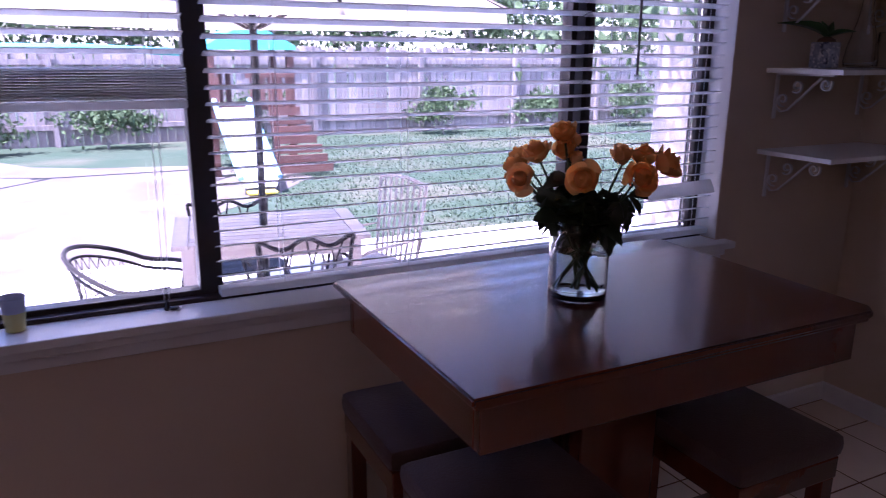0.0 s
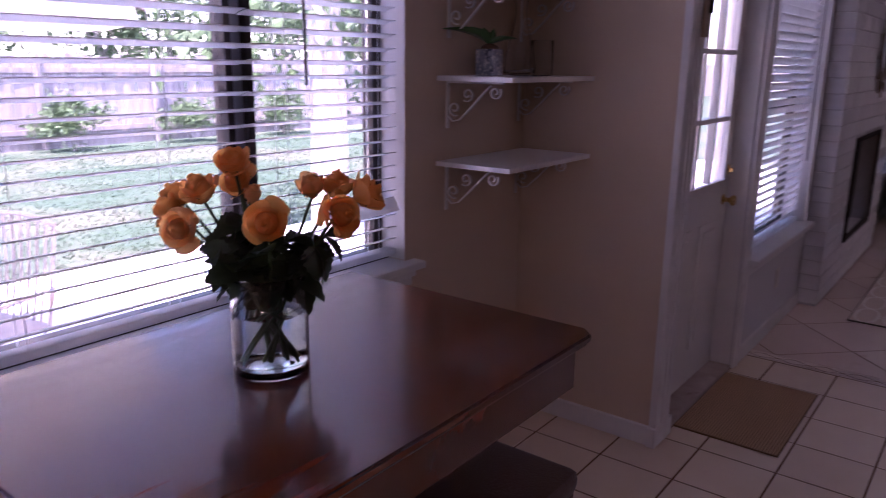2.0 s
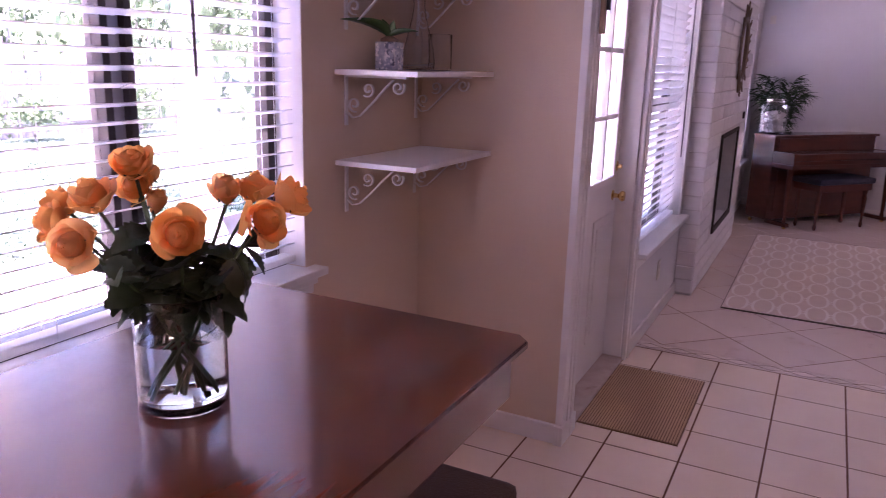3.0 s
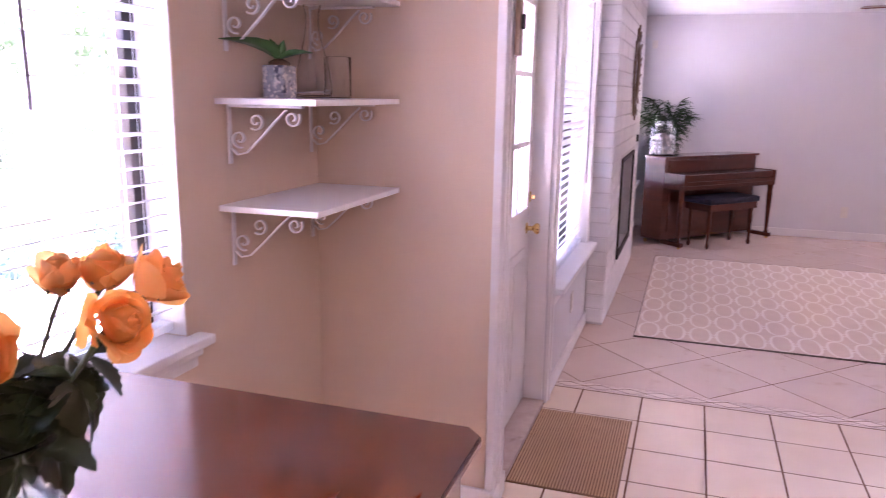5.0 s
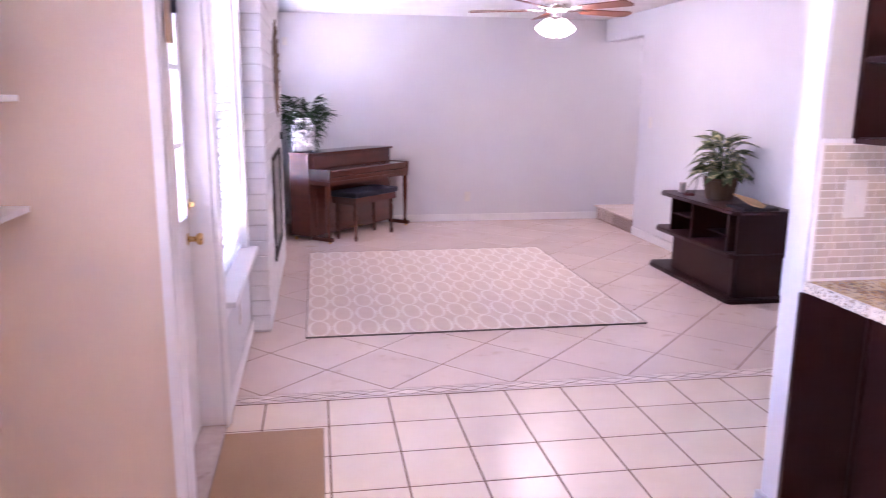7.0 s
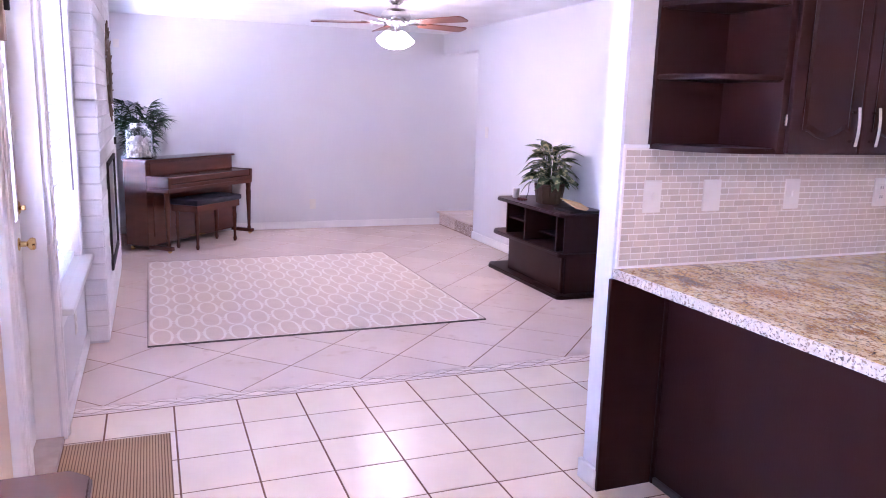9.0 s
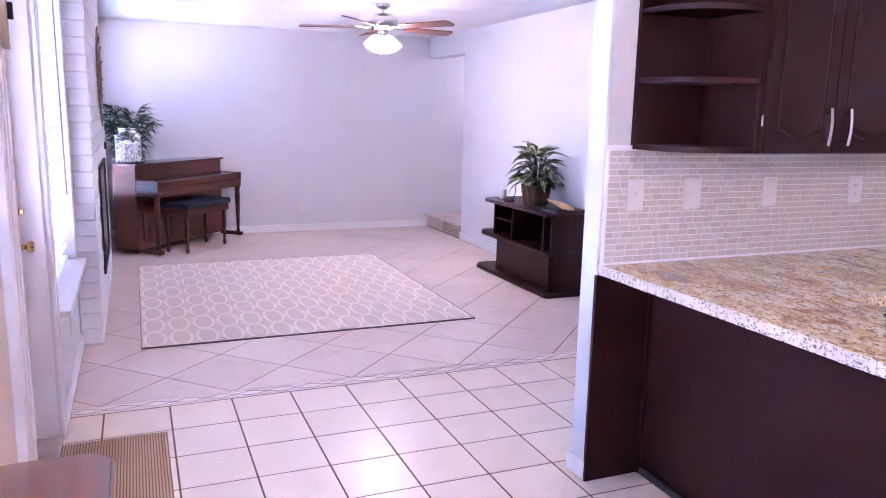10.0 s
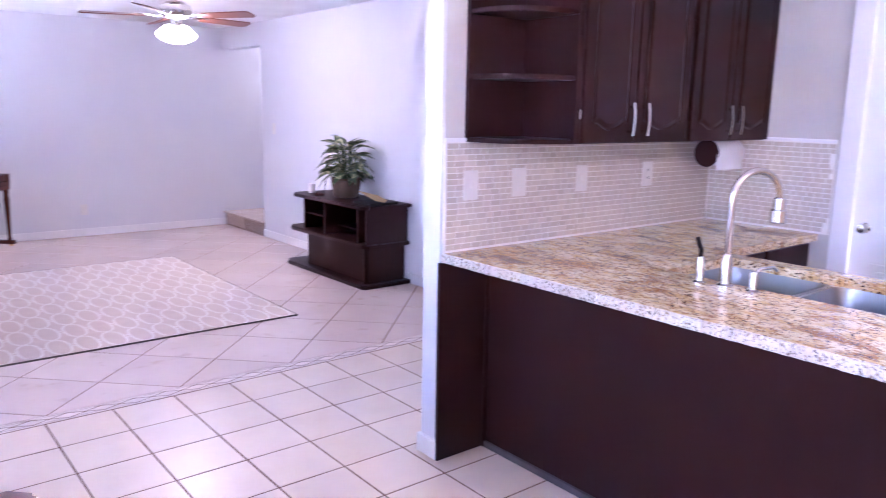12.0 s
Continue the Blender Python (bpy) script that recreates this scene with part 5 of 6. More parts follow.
# palm in the corner behind the piano
pl = thing("potted_palm", "dark green feathery palm behind the piano", "plant", at=(9.50, 1.42, 0))
bm = bm_new()
add_lathe(bm, [(0.12, 0), (0.15, 0.25), (0.16, 0.30), (0.14, 0.30), (0.13, 0.27), (0.001, 0.26)], n=24)
part("pot", bm, M_dark, pl, "black plastic pot", True)
PF = [mesh_of("leaflet", leaf_bm(l, 0.0085, d, 0.5, 5), M_palm) for l, d in ((0.17, 0.35), (0.15, 0.7), (0.13, 0.15))]
rng = random.Random(11)
for k in range(17):
    a = radians(360 * k * 0.382 + rng.uniform(-15, 15))
    rise, out = rng.uniform(1.12, 1.42), rng.uniform(0.12, 0.30)
    pts = [Vector((out * t ** 2.2 * math.cos(a), out * t ** 2.2 * math.sin(a), 0.26 + rise * (1.18 * t - 0.30 * t ** 4))) for t in [i / 14 for i in range(15)]]
    bm = bm_new()
    add_tube(bm, pts, 0.005, 5, 0.35)
    fr = part("frond", bm, M_palm, pl, "", True)
    for i in range(6, 15):
        d = (pts[i] - pts[i - 1]).normalized()
        yaw = math.degrees(math.atan2(math.sin(a), math.cos(a)))
        for f in (0.0, 0.5):
            p = pts[i - 1].lerp(pts[i], 0.5 + f)
            for sgn in (-1, 1):
                l = new("leaflet", PF[rng.randrange(3)])
                l.parent = fr
                l.matrix_basis = Matrix.Translation(p) @ pose(0, 0, 0, sgn * 20, rng.uniform(-28, 22), yaw + sgn * (62 - 2.2 * i) + rng.uniform(-8, 8)) @ Matrix.Scale(1.25 - 0.05 * abs(i - 10), 4)

# ---- media stand with plant ----
tv = thing("media_stand", "dark espresso media stand with open cubbies", "media stand", at=(5.86, -2.19, 0))
# local x 0..1.4 along the wall, y 0..0.5 out from it


def plan(x0, x1, cut, y1=0.49):
    return [(x0, 0.0), (x1, 0.0), (x1, y1 - 0.06), (x1 - 0.1, y1), (x0 + cut, y1), (x0, y1 - cut)]


for nm, z0, z1, x0, x1, cut, y1 in (("base", 0.0, 0.035, 0.0, 1.44, 0.03, 0.49), ("middle_shelf", 0.34, 0.375, 0.02, 1.40, 0.05, 0.47), ("top", 0.67, 0.70, -0.01, 1.30, 0.05, 0.49)):
    bm = bm_new()
    add_prism(bm, plan(x0, x1, cut, y1), z0, z1)
    bmesh.ops.bevel(bm, geom=bm.edges[:], offset=0.006, segments=2, affect="EDGES")
    part(nm, bm, M_espresso, tv, "", True)
box_part("lower_box", (0.06, 0.03, 0.035, 1.10, 0.40, 0.34), M_espresso, tv, 0.003)
box_part("post", (0.07, 0.405, 0.035, 0.10, 0.43, 0.34), M_espresso, tv, 0.006)
box_part("end_panel", (0.03, 0.02, 0.375, 0.05, 0.44, 0.67), M_espresso, tv, 0.003)
box_part("back", (0.05, 0.005, 0.375, 1.14, 0.02, 0.67), M_espresso, tv)
box_part("end_panel", (1.12, 0.02, 0.375, 1.14, 0.42, 0.67), M_espresso, tv, 0.003)
for x in (0.16, 0.72):
    box_part("divider", (x, 0.02, 0.375, x + 0.02, 0.44, 0.67), M_espresso, tv, 0.002)
box_part("cubby_shelf", (0.74, 0.02, 0.515, 1.12, 0.40, 0.53), M_espresso, tv, 0.002)
box_part("cubby_shelf", (0.18, 0.02, 0.44, 0.72, 0.30, 0.452), M_espresso, tv, 0.002)

tp = thing("potted_plant", "bushy variegated plant in a brown pot on the stand", "plant", at=(6.55, -1.96, 0.70))
bm = bm_new()
add_lathe(bm, [(0.10, 0), (0.105, 0.01), (0.125, 0.15), (0.135, 0.155), (0.135, 0.175), (0.12, 0.175), (0.11, 0.15), (0.001, 0.14)], n=28)
part("pot", bm, M_pot, tp, "square-rimmed brown woven pot", True)
for k in range(12):
    bm = bm_new()
    a = 2 * math.pi * k / 12
    add_tube(bm, [(0.105 * math.cos(a), 0.105 * math.sin(a), 0.005), (0.128 * math.cos(a), 0.128 * math.sin(a), 0.15)], 0.006, 5)
    part("pot_rib", bm, M_pot, tp)
DL = [mesh_of("leaf", leaf_bm(l, w, d, 0.3, 8), M_leaf2) for l, w, d in ((0.17, 0.036, 0.45), (0.14, 0.032, 0.15), (0.19, 0.038, 0.75))]
rng = random.Random(21)
for k in range(84):
    a = 137.5 * k + rng.uniform(-25, 25)
    t = (k + rng.random()) / 84
    r, z = 0.03 + 0.13 * rng.random() * (1 - 0.6 * t), 0.18 + 0.30 * t
    l = new("leaf", DL[rng.randrange(3)])
    l.parent = tp
    l.matrix_basis = Matrix.Translation((r * math.cos(radians(a)), r * math.sin(radians(a)), z)) @ pose(0, 0, 0, rng.uniform(-30, 30), -62 * t * rng.uniform(0.3, 1) + 8, a) @ Matrix.Scale(rng.uniform(0.7, 1.15), 4)
    bm = bm_new()
    add_tube(bm, [(0.02 * math.cos(radians(a)), 0.02 * math.sin(radians(a)), 0.14), (r * math.cos(radians(a)), r * math.sin(radians(a)), z)], 0.003, 4)
    part("stem", bm, M_stem, tp)
bk = thing("open_box", "open cardboard-coloured box lying on the stand", "box", at=(6.02, -1.93, 0.70))
box_part("tray", (-0.13, -0.14, 0, 0.13, 0.14, 0.02), M_dark, bk, 0.003)
bm = bm_new()
add_box(bm, -0.11, -0.12, 0.0, 0.11, 0.12, 0.006, bevel=0.002)
fl = part("flap", bm, M_book, bk, "tan card flap")
fl.matrix_basis = pose(-0.01, 0.0, 0.045, 14, -16, 8)
bm = bm_new()
add_lathe(bm, [(0.028, 0), (0.032, 0.01), (0.032, 0.085), (0.029, 0.088), (0.001, 0.088)], n=16)
sc = part("candle", bm, M_pebble, smooth=True)
sc.location = (7.0, -1.86, 0.70)
tagged(sc, "small pale candle on the media stand", "candle")
beads = thing("bead_string", "string of dark red beads beside the plant pot", "ornament", at=(6.75, -1.80, 0.70))
bm = bm_new()
for k in range(16):
    a = 0.62 * k
    bmesh.ops.create_uvsphere(bm, u_segments=8, v_segments=6, radius=0.011, matrix=Matrix.Translation((0.05 * math.cos(a) * (1 - 0.02 * k), 0.035 * math.sin(a), 0.011 + 0.0007 * k)))
tagged(part("bead", bm, material("dark red bead", (0.10, 0.012, 0.012), 0.3), beads, "dark red beads", True), kind="stuff")
bm = bm_new()
add_tube(bm, [(-0.03, -0.02, 0.02), (-0.055, -0.03, 0.09), (-0.05, -0.035, 0.15), (-0.075, -0.05, 0.19)], 0.0035, 5)
part("wire", bm, M_dark, beads, "dark bent wire")

# ---- ceiling fan ----
fan = thing("ceiling_fan", "brushed nickel ceiling fan with lit frosted shades", "ceiling fan", at=(7.2, -0.72, H))
bm = bm_new()
add_lathe(bm, [(0.001, 0), (0.065, 0), (0.062, -0.025), (0.03, -0.05), (0.001, -0.05)], n=28)
part("canopy", bm, M_chrome, fan, "", True)
bm = bm_new()
add_cyl(bm, 0, 0, -0.12, -0.045, 0.012)
part("downrod", bm, M_chrome, fan)
bm = bm_new()
add_lathe(bm, [(0.03, -0.08), (0.075, -0.085), (0.085, -0.10), (0.12, -0.115), (0.13, -0.15), (0.125, -0.19), (0.10, -0.215), (0.05, -0.225), (0.045, -0.26), (0.07, -0.27), (0.07, -0.285), (0.001, -0.29)], n=36)
part("motor_housing", bm, M_chrome, fan, "polished nickel motor housing", True)
for k in range(5):
    a = 72 * k + 68
    bm = bm_new()
    out = rounded(0.24, -0.065, 0.74, 0.065, 0.04, 4)
    add_prism(bm, [(x, y * (0.82 + 0.25 * (x - 0.24) / 0.5)) for x, y in out], -0.004, 0.004)
    b = part("blade", bm, M_blade, fan, "cherry wood blade", False)
    b.matrix_basis = pose(0, 0, -0.20, 0, 0, a) @ pose(0, 0, 0, -12, 0, 0)
    bm = bm_new()
    add_tube(bm, [(0.09, 0, 0.01), (0.15, 0.0, -0.005), (0.20, 0.03, 0.004), (0.30, 0.035, 0.006)], 0.008, 6)
    add_tube(bm, [(0.15, 0.0, -0.005), (0.20, -0.03, 0.004), (0.30, -0.035, 0.006)], 0.008, 6)
    i = part("blade_iron", bm, M_chrome, fan, "", True)
    i.matrix_basis = pose(0, 0, -0.20, 0, 0, a)
for k in range(4):
    a = 90 * k + 20
    bm = bm_new()
    add_lathe(bm, [(0.02, 0.0), (0.035, -0.015), (0.05, -0.05), (0.062, -0.085), (0.058, -0.085), (0.046, -0.05), (0.03, -0.016), (0.001, -0.004)], n=24)
    s = part("shade", bm, M_shade, fan, "lit frosted glass shade", True)
    s.matrix_basis = pose(0, 0, -0.285, 0, 0, a) @ pose(0.06, 0, 0, 0, -32, 0) @ Matrix.Scale(1.3, 4)
for k in range(4):
    a = radians(90 * k + 20)
    lamp("fan_bulb", "POINT", Matrix.Translation((7.2 + 0.17 * math.cos(a), -0.72 + 0.17 * math.sin(a), H - 0.42)), FAN_W, (1.0, 0.86, 0.70), r=0.04)
bm = bm_new()
add_tube(bm, [(0.03, 0, -0.28), (0.032, 0, -0.43)], 0.0012, 4)
part("pull_chain", bm, M_chrome, fan)

# out-of-view lamp and shade added so the hall walls are not dark
hl = thing("hall_fill_light", "unseen round fill light added in the hall", "ceiling light", at=(9.3, -3.4, H))
bm = bm_new()
add_lathe(bm, [(0.001, 0), (0.15, 0), (0.15, -0.03), (0.10, -0.07), (0.001, -0.085)], n=28)
part("shade", bm, M_shade, hl, "glowing shade of the added hall light", True)
lamp("hall_fill", "POINT", Matrix.Translation((9.3, -3.4, H - 0.16)), 0.16, (1.0, 0.9, 0.8), r=0.08)

# outlet, switch, detector
for nm, lab, loc, rot, w, h in (("wall_outlet", "ivory socket low on the white wall", (XF, -0.52, 0.30), 0, 0.075, 0.12), ("light_switch", "white switch beside the hall opening", (8.45, -2.2, 1.25), -90, 0.075, 0.12),
                                ("wall_outlet", "white socket under the side window", (5.05, YS, 0.32), 90, 0.075, 0.12), ("alarm_sensor", "small white alarm sensor high on the wall", (XF - 0.01, 1.62, 2.1), 0, 0.06, 0.09)):
    th = thing(nm, lab, "outlet" if "outlet" in nm else "switch", at=loc)
    th.rotation_euler = (0, 0, radians(rot))
    box_part("plate", (-0.006, -w / 2, -h / 2, 0.0, w / 2, h / 2), M_plate, th, 0.002)
    for dz in (-0.022, 0.022):
        box_part("insert", (-0.009, -0.016, dz - 0.014, -0.005, 0.016, dz + 0.014), M_plate, th, 0.003)

# ---- yard ----
M_wood = material("weathered grey patio wood", (0.42, 0.38, 0.36), 0.7, scale=4, color2=(0.32, 0.28, 0.27), stretch=(1, 6, 1), bump=0.3, bump_scale=50, rand=0.15)
M_iron = material("dark wrought iron", (0.02, 0.018, 0.018), 0.6, 0.0, scale=20, spec=0.2)
M_canvas = thin(material("cream umbrella canvas", (0.84, 0.81, 0.74), 0.85, scale=10, bump=0.3, bump_scale=200), 0.5)
M_redwood = material("red-brown playset timber", (0.125, 0.055, 0.038), 0.75, scale=5, stretch=(1, 1, 5), color2=(0.085, 0.038, 0.028), rand=0.2)
M_blue = material("blue slide plastic", (0.22, 0.45, 0.66), 0.35, scale=5)
M_teal = material("teal tarpaulin roof", (0.06, 0.42, 0.42), 0.5, scale=5)
M_yel = material("yellow plastic", (0.75, 0.60, 0.08), 0.4)
M_barkt = material("pale tree bark", (0.36, 0.32, 0.29), 0.9, scale=5, color2=(0.22, 0.19, 0.17), stretch=(4, 4, 0.8), bump=1.0, bump_scale=14)
M_foliage = material("tree foliage", (0.075, 0.12, 0.05), 0.7, spec=0.2, scale=3, color2=(0.035, 0.06, 0.025), rand=0.0)
M_hpost = material("white steel swing pole", (0.7, 0.7, 0.7), 0.4)

# bare dry ground by the swings
rng = random.Random(14)
bm = bm_new()
out = []
for k in range(40):
    a = 2 * math.pi * k / 40
    r = 1 + 0.12 * math.sin(3 * a + 1) + 0.08 * math.sin(7 * a) + rng.uniform(-0.03, 0.03)
    out.append((-4.6 + 6.6 * r * math.cos(a), 9.6 + 5.4 * r * math.sin(a)))
add_prism(bm, out, -0.21, -0.194)
tagged(part("bare_ground", bm, material("dry pale dirt", (0.15, 0.135, 0.118), 0.95, spec=0.05, scale=1.4, color2=(0.085, 0.076, 0.068), bump=1.0, bump_scale=30, spots=[(0.9, 0.56, 0.66, (0.2, 0.2, 0.12))])), "dry bare dirt patch by the swings", "dirt", kind="structure")
# patio table
GZ = -0.12
pt_ = thing("patio_table", "weathered grey slatted wooden patio table", "table", at=(1.12, 4.42, GZ))
pt_.rotation_euler = (0, 0, radians(-9))
for i in range(9):
    y = -0.32 + 0.08 * i
    box_part("slat", (-0.42, y - 0.036, 0.70, 0.42, y + 0.036, 0.724), M_wood, pt_, 0.004)
for s in (-1, 1):
    box_part("end_board", (s * 0.465 - 0.04, -0.36, 0.70, s * 0.465 + 0.04, 0.36, 0.726), M_wood, pt_, 0.005)
    box_part("apron", (-0.44, s * 0.30 - 0.012, 0.62, 0.44, s * 0.30 + 0.012, 0.70), M_wood, pt_, 0.003)
    for q in (-1, 1):
        box_part("leg", (s * 0.43 - 0.03, q * 0.30 - 0.03, 0, s * 0.43 + 0.03, q * 0.30 + 0.03, 0.70), M_wood, pt_, 0.004)
um = thing("patio_umbrella", "cream canvas patio umbrella on a dark pole", "umbrella", at=(1.10, 4.45, GZ))
bm = bm_new()
add_cyl(bm, 0, 0, 0, 2.35, 0.021, n=14)
part("pole", bm, M_dark, um, "black pole")
bm = bm_new()
add_lathe(bm, [(0.23, 0), (0.23, 0.05), (0.05, 0.08), (0.03, 0.2), (0.001, 0.2)], n=24)
part("base", bm, M_iron, um, "", True)
bm = bm_new()
apex = bm.verts.new((0, 0, 2.38))
rim = [bm.verts.new((1.36 * math.cos(2 * math.pi * k / 8), 1.36 * math.sin(2 * math.pi * k / 8), 1.86)) for k in range(8)]
mid = [bm.verts.new((0.75 * math.cos(2 * math.pi * k / 8), 0.75 * math.sin(2 * math.pi * k / 8), 2.16)) for k in range(8)]
low = [bm.verts.new((1.37 * math.cos(2 * math.pi * k / 8), 1.37 * math.sin(2 * math.pi * k / 8), 1.80)) for k in range(8)]
for k in range(8):
    j = (k + 1) % 8
    bm.faces.new((apex, mid[k], mid[j]))
    bm.faces.new((mid[k], rim[k], rim[j], mid[j]))
    bm.faces.new((rim[k], low[k], low[j], rim[j]))
cn = part("canopy", bm, M_canvas, um, "cream canvas canopy")
cn.modifiers.new("thick", "SOLIDIFY").thickness = 0.004
for k in range(8):
    a = 2 * math.pi * k / 8
    bm = bm_new()
    add_tube(bm, [(0.03 * math.cos(a), 0.03 * math.sin(a), 2.34), (0.75 * math.cos(a), 0.75 * math.sin(a), 2.14), (1.4 * math.cos(a), 1.4 * math.sin(a), 1.85)], 0.009, 5)
    rb = part("rib", bm, M_bronze, um)
    bm = bm_new()
    add_tube(bm, [(0.03 * math.cos(a), 0.03 * math.sin(a), 1.78), (0.75 * math.cos(a), 0.75 * math.sin(a), 2.13)], 0.007, 5)
    part("strut", bm, M_bronze, rb)


def iron_chair(label, x, y, turn, style, mt):
    """Wrought-iron armchair; the back is at +y. Styles: barrel (rim runs into the arms), wave (curved top rail over a lattice), spindle (tall bars)."""
    th = thing("patio_chair", label, "chair", "chairs round the patio table", at=(x, y, GZ))
    th.rotation_euler = (0, 0, radians(turn))

    def rod(name, pts, rad, label=""):
        bm = bm_new()
        add_tube(bm, pts, rad, 6)
        part(name, bm, mt, th, label)

    bm = bm_new()
    add_prism(bm, rounded(-0.23, -0.22, 0.23, 0.22, 0.08, 5), 0.40, 0.412)
    part("seat", bm, mt, th)
    for sx in (-1, 1):
        rod("leg", [(sx * 0.2, -0.2, 0.41), (sx * 0.225, -0.24, 0.0)], 0.011)
        rod("leg", [(sx * 0.2, 0.18, 0.41), (sx * 0.225, 0.25, 0.0)], 0.011)
    if style == "barrel":
        def rim(z0, z1, rx, ry):
            return [(rx * math.cos(t), ry * math.sin(t) - 0.02, z0 + (z1 - z0) * max(0.0, math.sin(t))) for t in [radians(-38 + 256 * k / 24) for k in range(25)]]
        top, low = rim(0.60, 0.74, 0.30, 0.31), rim(0.555, 0.69, 0.285, 0.295)
        rod("arm", top, 0.012, "curved rim running into the arms")
        rod("lower_rim", low, 0.008)
        for k in (0, 24):
            rod("arm_post", [top[k], (top[k][0] * 0.8, top[k][1] * 0.9, 0.41)], 0.010)
        bm = bm_new()
        for k in range(2, 22):
            q = low[k]
            for d in (-1, 1):
                e = low[min(22, max(2, k + 2 * d))]
                add_tube(bm, [q, (e[0] * 0.82, e[1] * 0.82, 0.41)], 0.0028, 4)
        tagged(part("mesh_back", bm, mt, th, "woven wire back"), kind="stuff")
        return th
    for sx in (-1, 1):
        rod("arm", [(sx * 0.22, 0.2, 0.41), (sx * 0.25, 0.23, 0.60), (sx * 0.26, 0.1, 0.59), (sx * 0.26, -0.15, 0.57), (sx * 0.25, -0.2, 0.54), (sx * 0.22, -0.18, 0.41)], 0.010)
    tall = 0.93 if style == "spindle" else 0.74

    def crest(u):
        if style == "spindle":
            return tall - 0.03 * u * u
        return tall + 0.025 * math.cos(u * math.pi * 2) - 0.02

    rod("back_rail", [(0.25 * u, 0.26, crest(u)) for u in [i / 8 - 1 for i in range(17)]], 0.012)
    for sx in (-1, 1):
        rod("back_post", [(sx * 0.22, 0.2, 0.41), (sx * 0.25, 0.26, crest(sx))], 0.011)
    for k in range(7):
        u = -0.78 + 0.26 * k
        if style == "spindle":
            rod("back_bar", [(0.2 * u, 0.2, 0.42), (0.225 * u, 0.235, 0.66), (0.25 * u, 0.26, crest(u))], 0.009)
        else:
            v = u + 0.26 * (-1) ** k
            rod("back_bar", [(0.22 * u, 0.2, 0.42), (0.235 * (u + v) / 2, 0.235, 0.58), (0.25 * max(-0.95, min(0.95, v)), 0.26, crest(v))], 0.006)
    return th


iron_chair("dark wrought-iron tub chair with a wire back", 0.38, 4.15, 74, "barrel", M_iron)
iron_chair("dark wrought-iron patio chair beyond the table", 1.05, 4.86, 4, "wave", M_iron)
iron_chair("wrought-iron patio chair with a wavy back rail", 1.21, 4.22, 178, "wave", M_iron)
iron_chair("bleached slat-backed patio chair at the table end", 1.72, 4.46, -80, "spindle", M_wood)

# play set
ps = thing("play_set", "red-brown timber play set with teal roof and slide", "play set", at=(2.55, 11.6, -0.2))
for x in (-0.55, 0.55):
    for y in (-0.5, 0.5):
        box_part("post", (x - 0.05, y - 0.05, 0, x + 0.05, y + 0.05, 1.75), M_redwood, ps, 0.006)
box_part("platform", (-0.6, -0.55, 0.92, 0.6, 0.55, 0.97), M_redwood, ps, 0.005)
for k in range(9):
    x = -0.5 + 0.125 * k
    box_part("rail_slat", (x - 0.04, -0.56, 0.97, x + 0.04, -0.535, 1.38) if not 1 <= k <= 3 else (x - 0.04, 0.535, 0.97, x + 0.04, 0.56, 1.38), M_redwood, ps)
box_part("top_rail", (-0.1, -0.575, 1.36, 0.6, -0.535, 1.42), M_redwood, ps, 0.004)
bm = bm_new()
add_prism(bm, [(-0.62, 1.74), (0.62, 1.74), (0.6, 1.80), (0, 2.12), (-0.6, 1.80)], -0.62, 0.62, m=Matrix(((1, 0, 0, 0), (0, 0, 1, 0), (0, 1, 0, 0), (0, 0, 0, 1))))
part("roof", bm, M_teal, ps, "teal tarpaulin roof")
bm = bm_new()
for i in range(11):
    t = i / 10
    y, z = -0.56 - 1.5 * t, 0.95 - 0.86 * t ** 0.9
    rows = [bm.verts.new((x - 0.3, y, z + h)) for x, h in ((-0.24, 0.1), (-0.2, 0.0), (0.2, 0.0), (0.24, 0.1))]
    if i:
        for k in range(3):
            bm.faces.new((prev[k], prev[k + 1], rows[k + 1], rows[k]))
    prev = rows
sl = part("slide", bm, material("pale slide plastic", (0.62, 0.66, 0.70), 0.35, scale=5), ps, "pale plastic slide bed")
sl.modifiers.new("thick", "SOLIDIFY").thickness = 0.02
for sx in (-0.54, -0.06):
    bm = bm_new()
    add_tube(bm, [(sx, -0.56 - 1.5 * t, 1.07 - 0.86 * t ** 0.9) for t in [i / 10 for i in range(11)]], 0.035, 8)
    part("slide_rail", bm, M_blue, ps, "blue slide rail", True)
bm = bm_new()
add_box(bm, -0.48, -2.2, 0.02, -0.12, -2.02, 0.06, bevel=0.02)
part("slide_foot", bm, M_yel, ps, "yellow slide end")
for k in range(7):
    z = 0.12 + 0.13 * k
    bm = bm_new()
    add_box(bm, 0.2, -0.62 - 0.06 * (6 - k), z - 0.055, 1.0 - 0.06 * k, -0.58 - 0.06 * (6 - k), z + 0.055)
    part("climbing_board", bm, M_redwood, ps)
for x in (-0.95, -0.7):
    bm = bm_new()
    add_tube(bm, [(x, -0.9, 0.0), (x + 0.1, -0.5, 0.95)], 0.035, 6)
    part("ladder_side", bm, M_redwood, ps)
for k in range(4):
    box_part("rung", (-0.92, -0.84 + 0.09 * k, 0.2 + 0.2 * k, -0.66, -0.80 + 0.09 * k, 0.23 + 0.2 * k), M_redwood, ps)
bm = bm_new()
add_tube(bm, [(-0.5, 0, 1.68), (-2.0, 0, 1.75), (-3.6, 0, 1.75)], 0.05, 8)
part("swing_beam", bm, M_teal, ps, "teal swing beam")
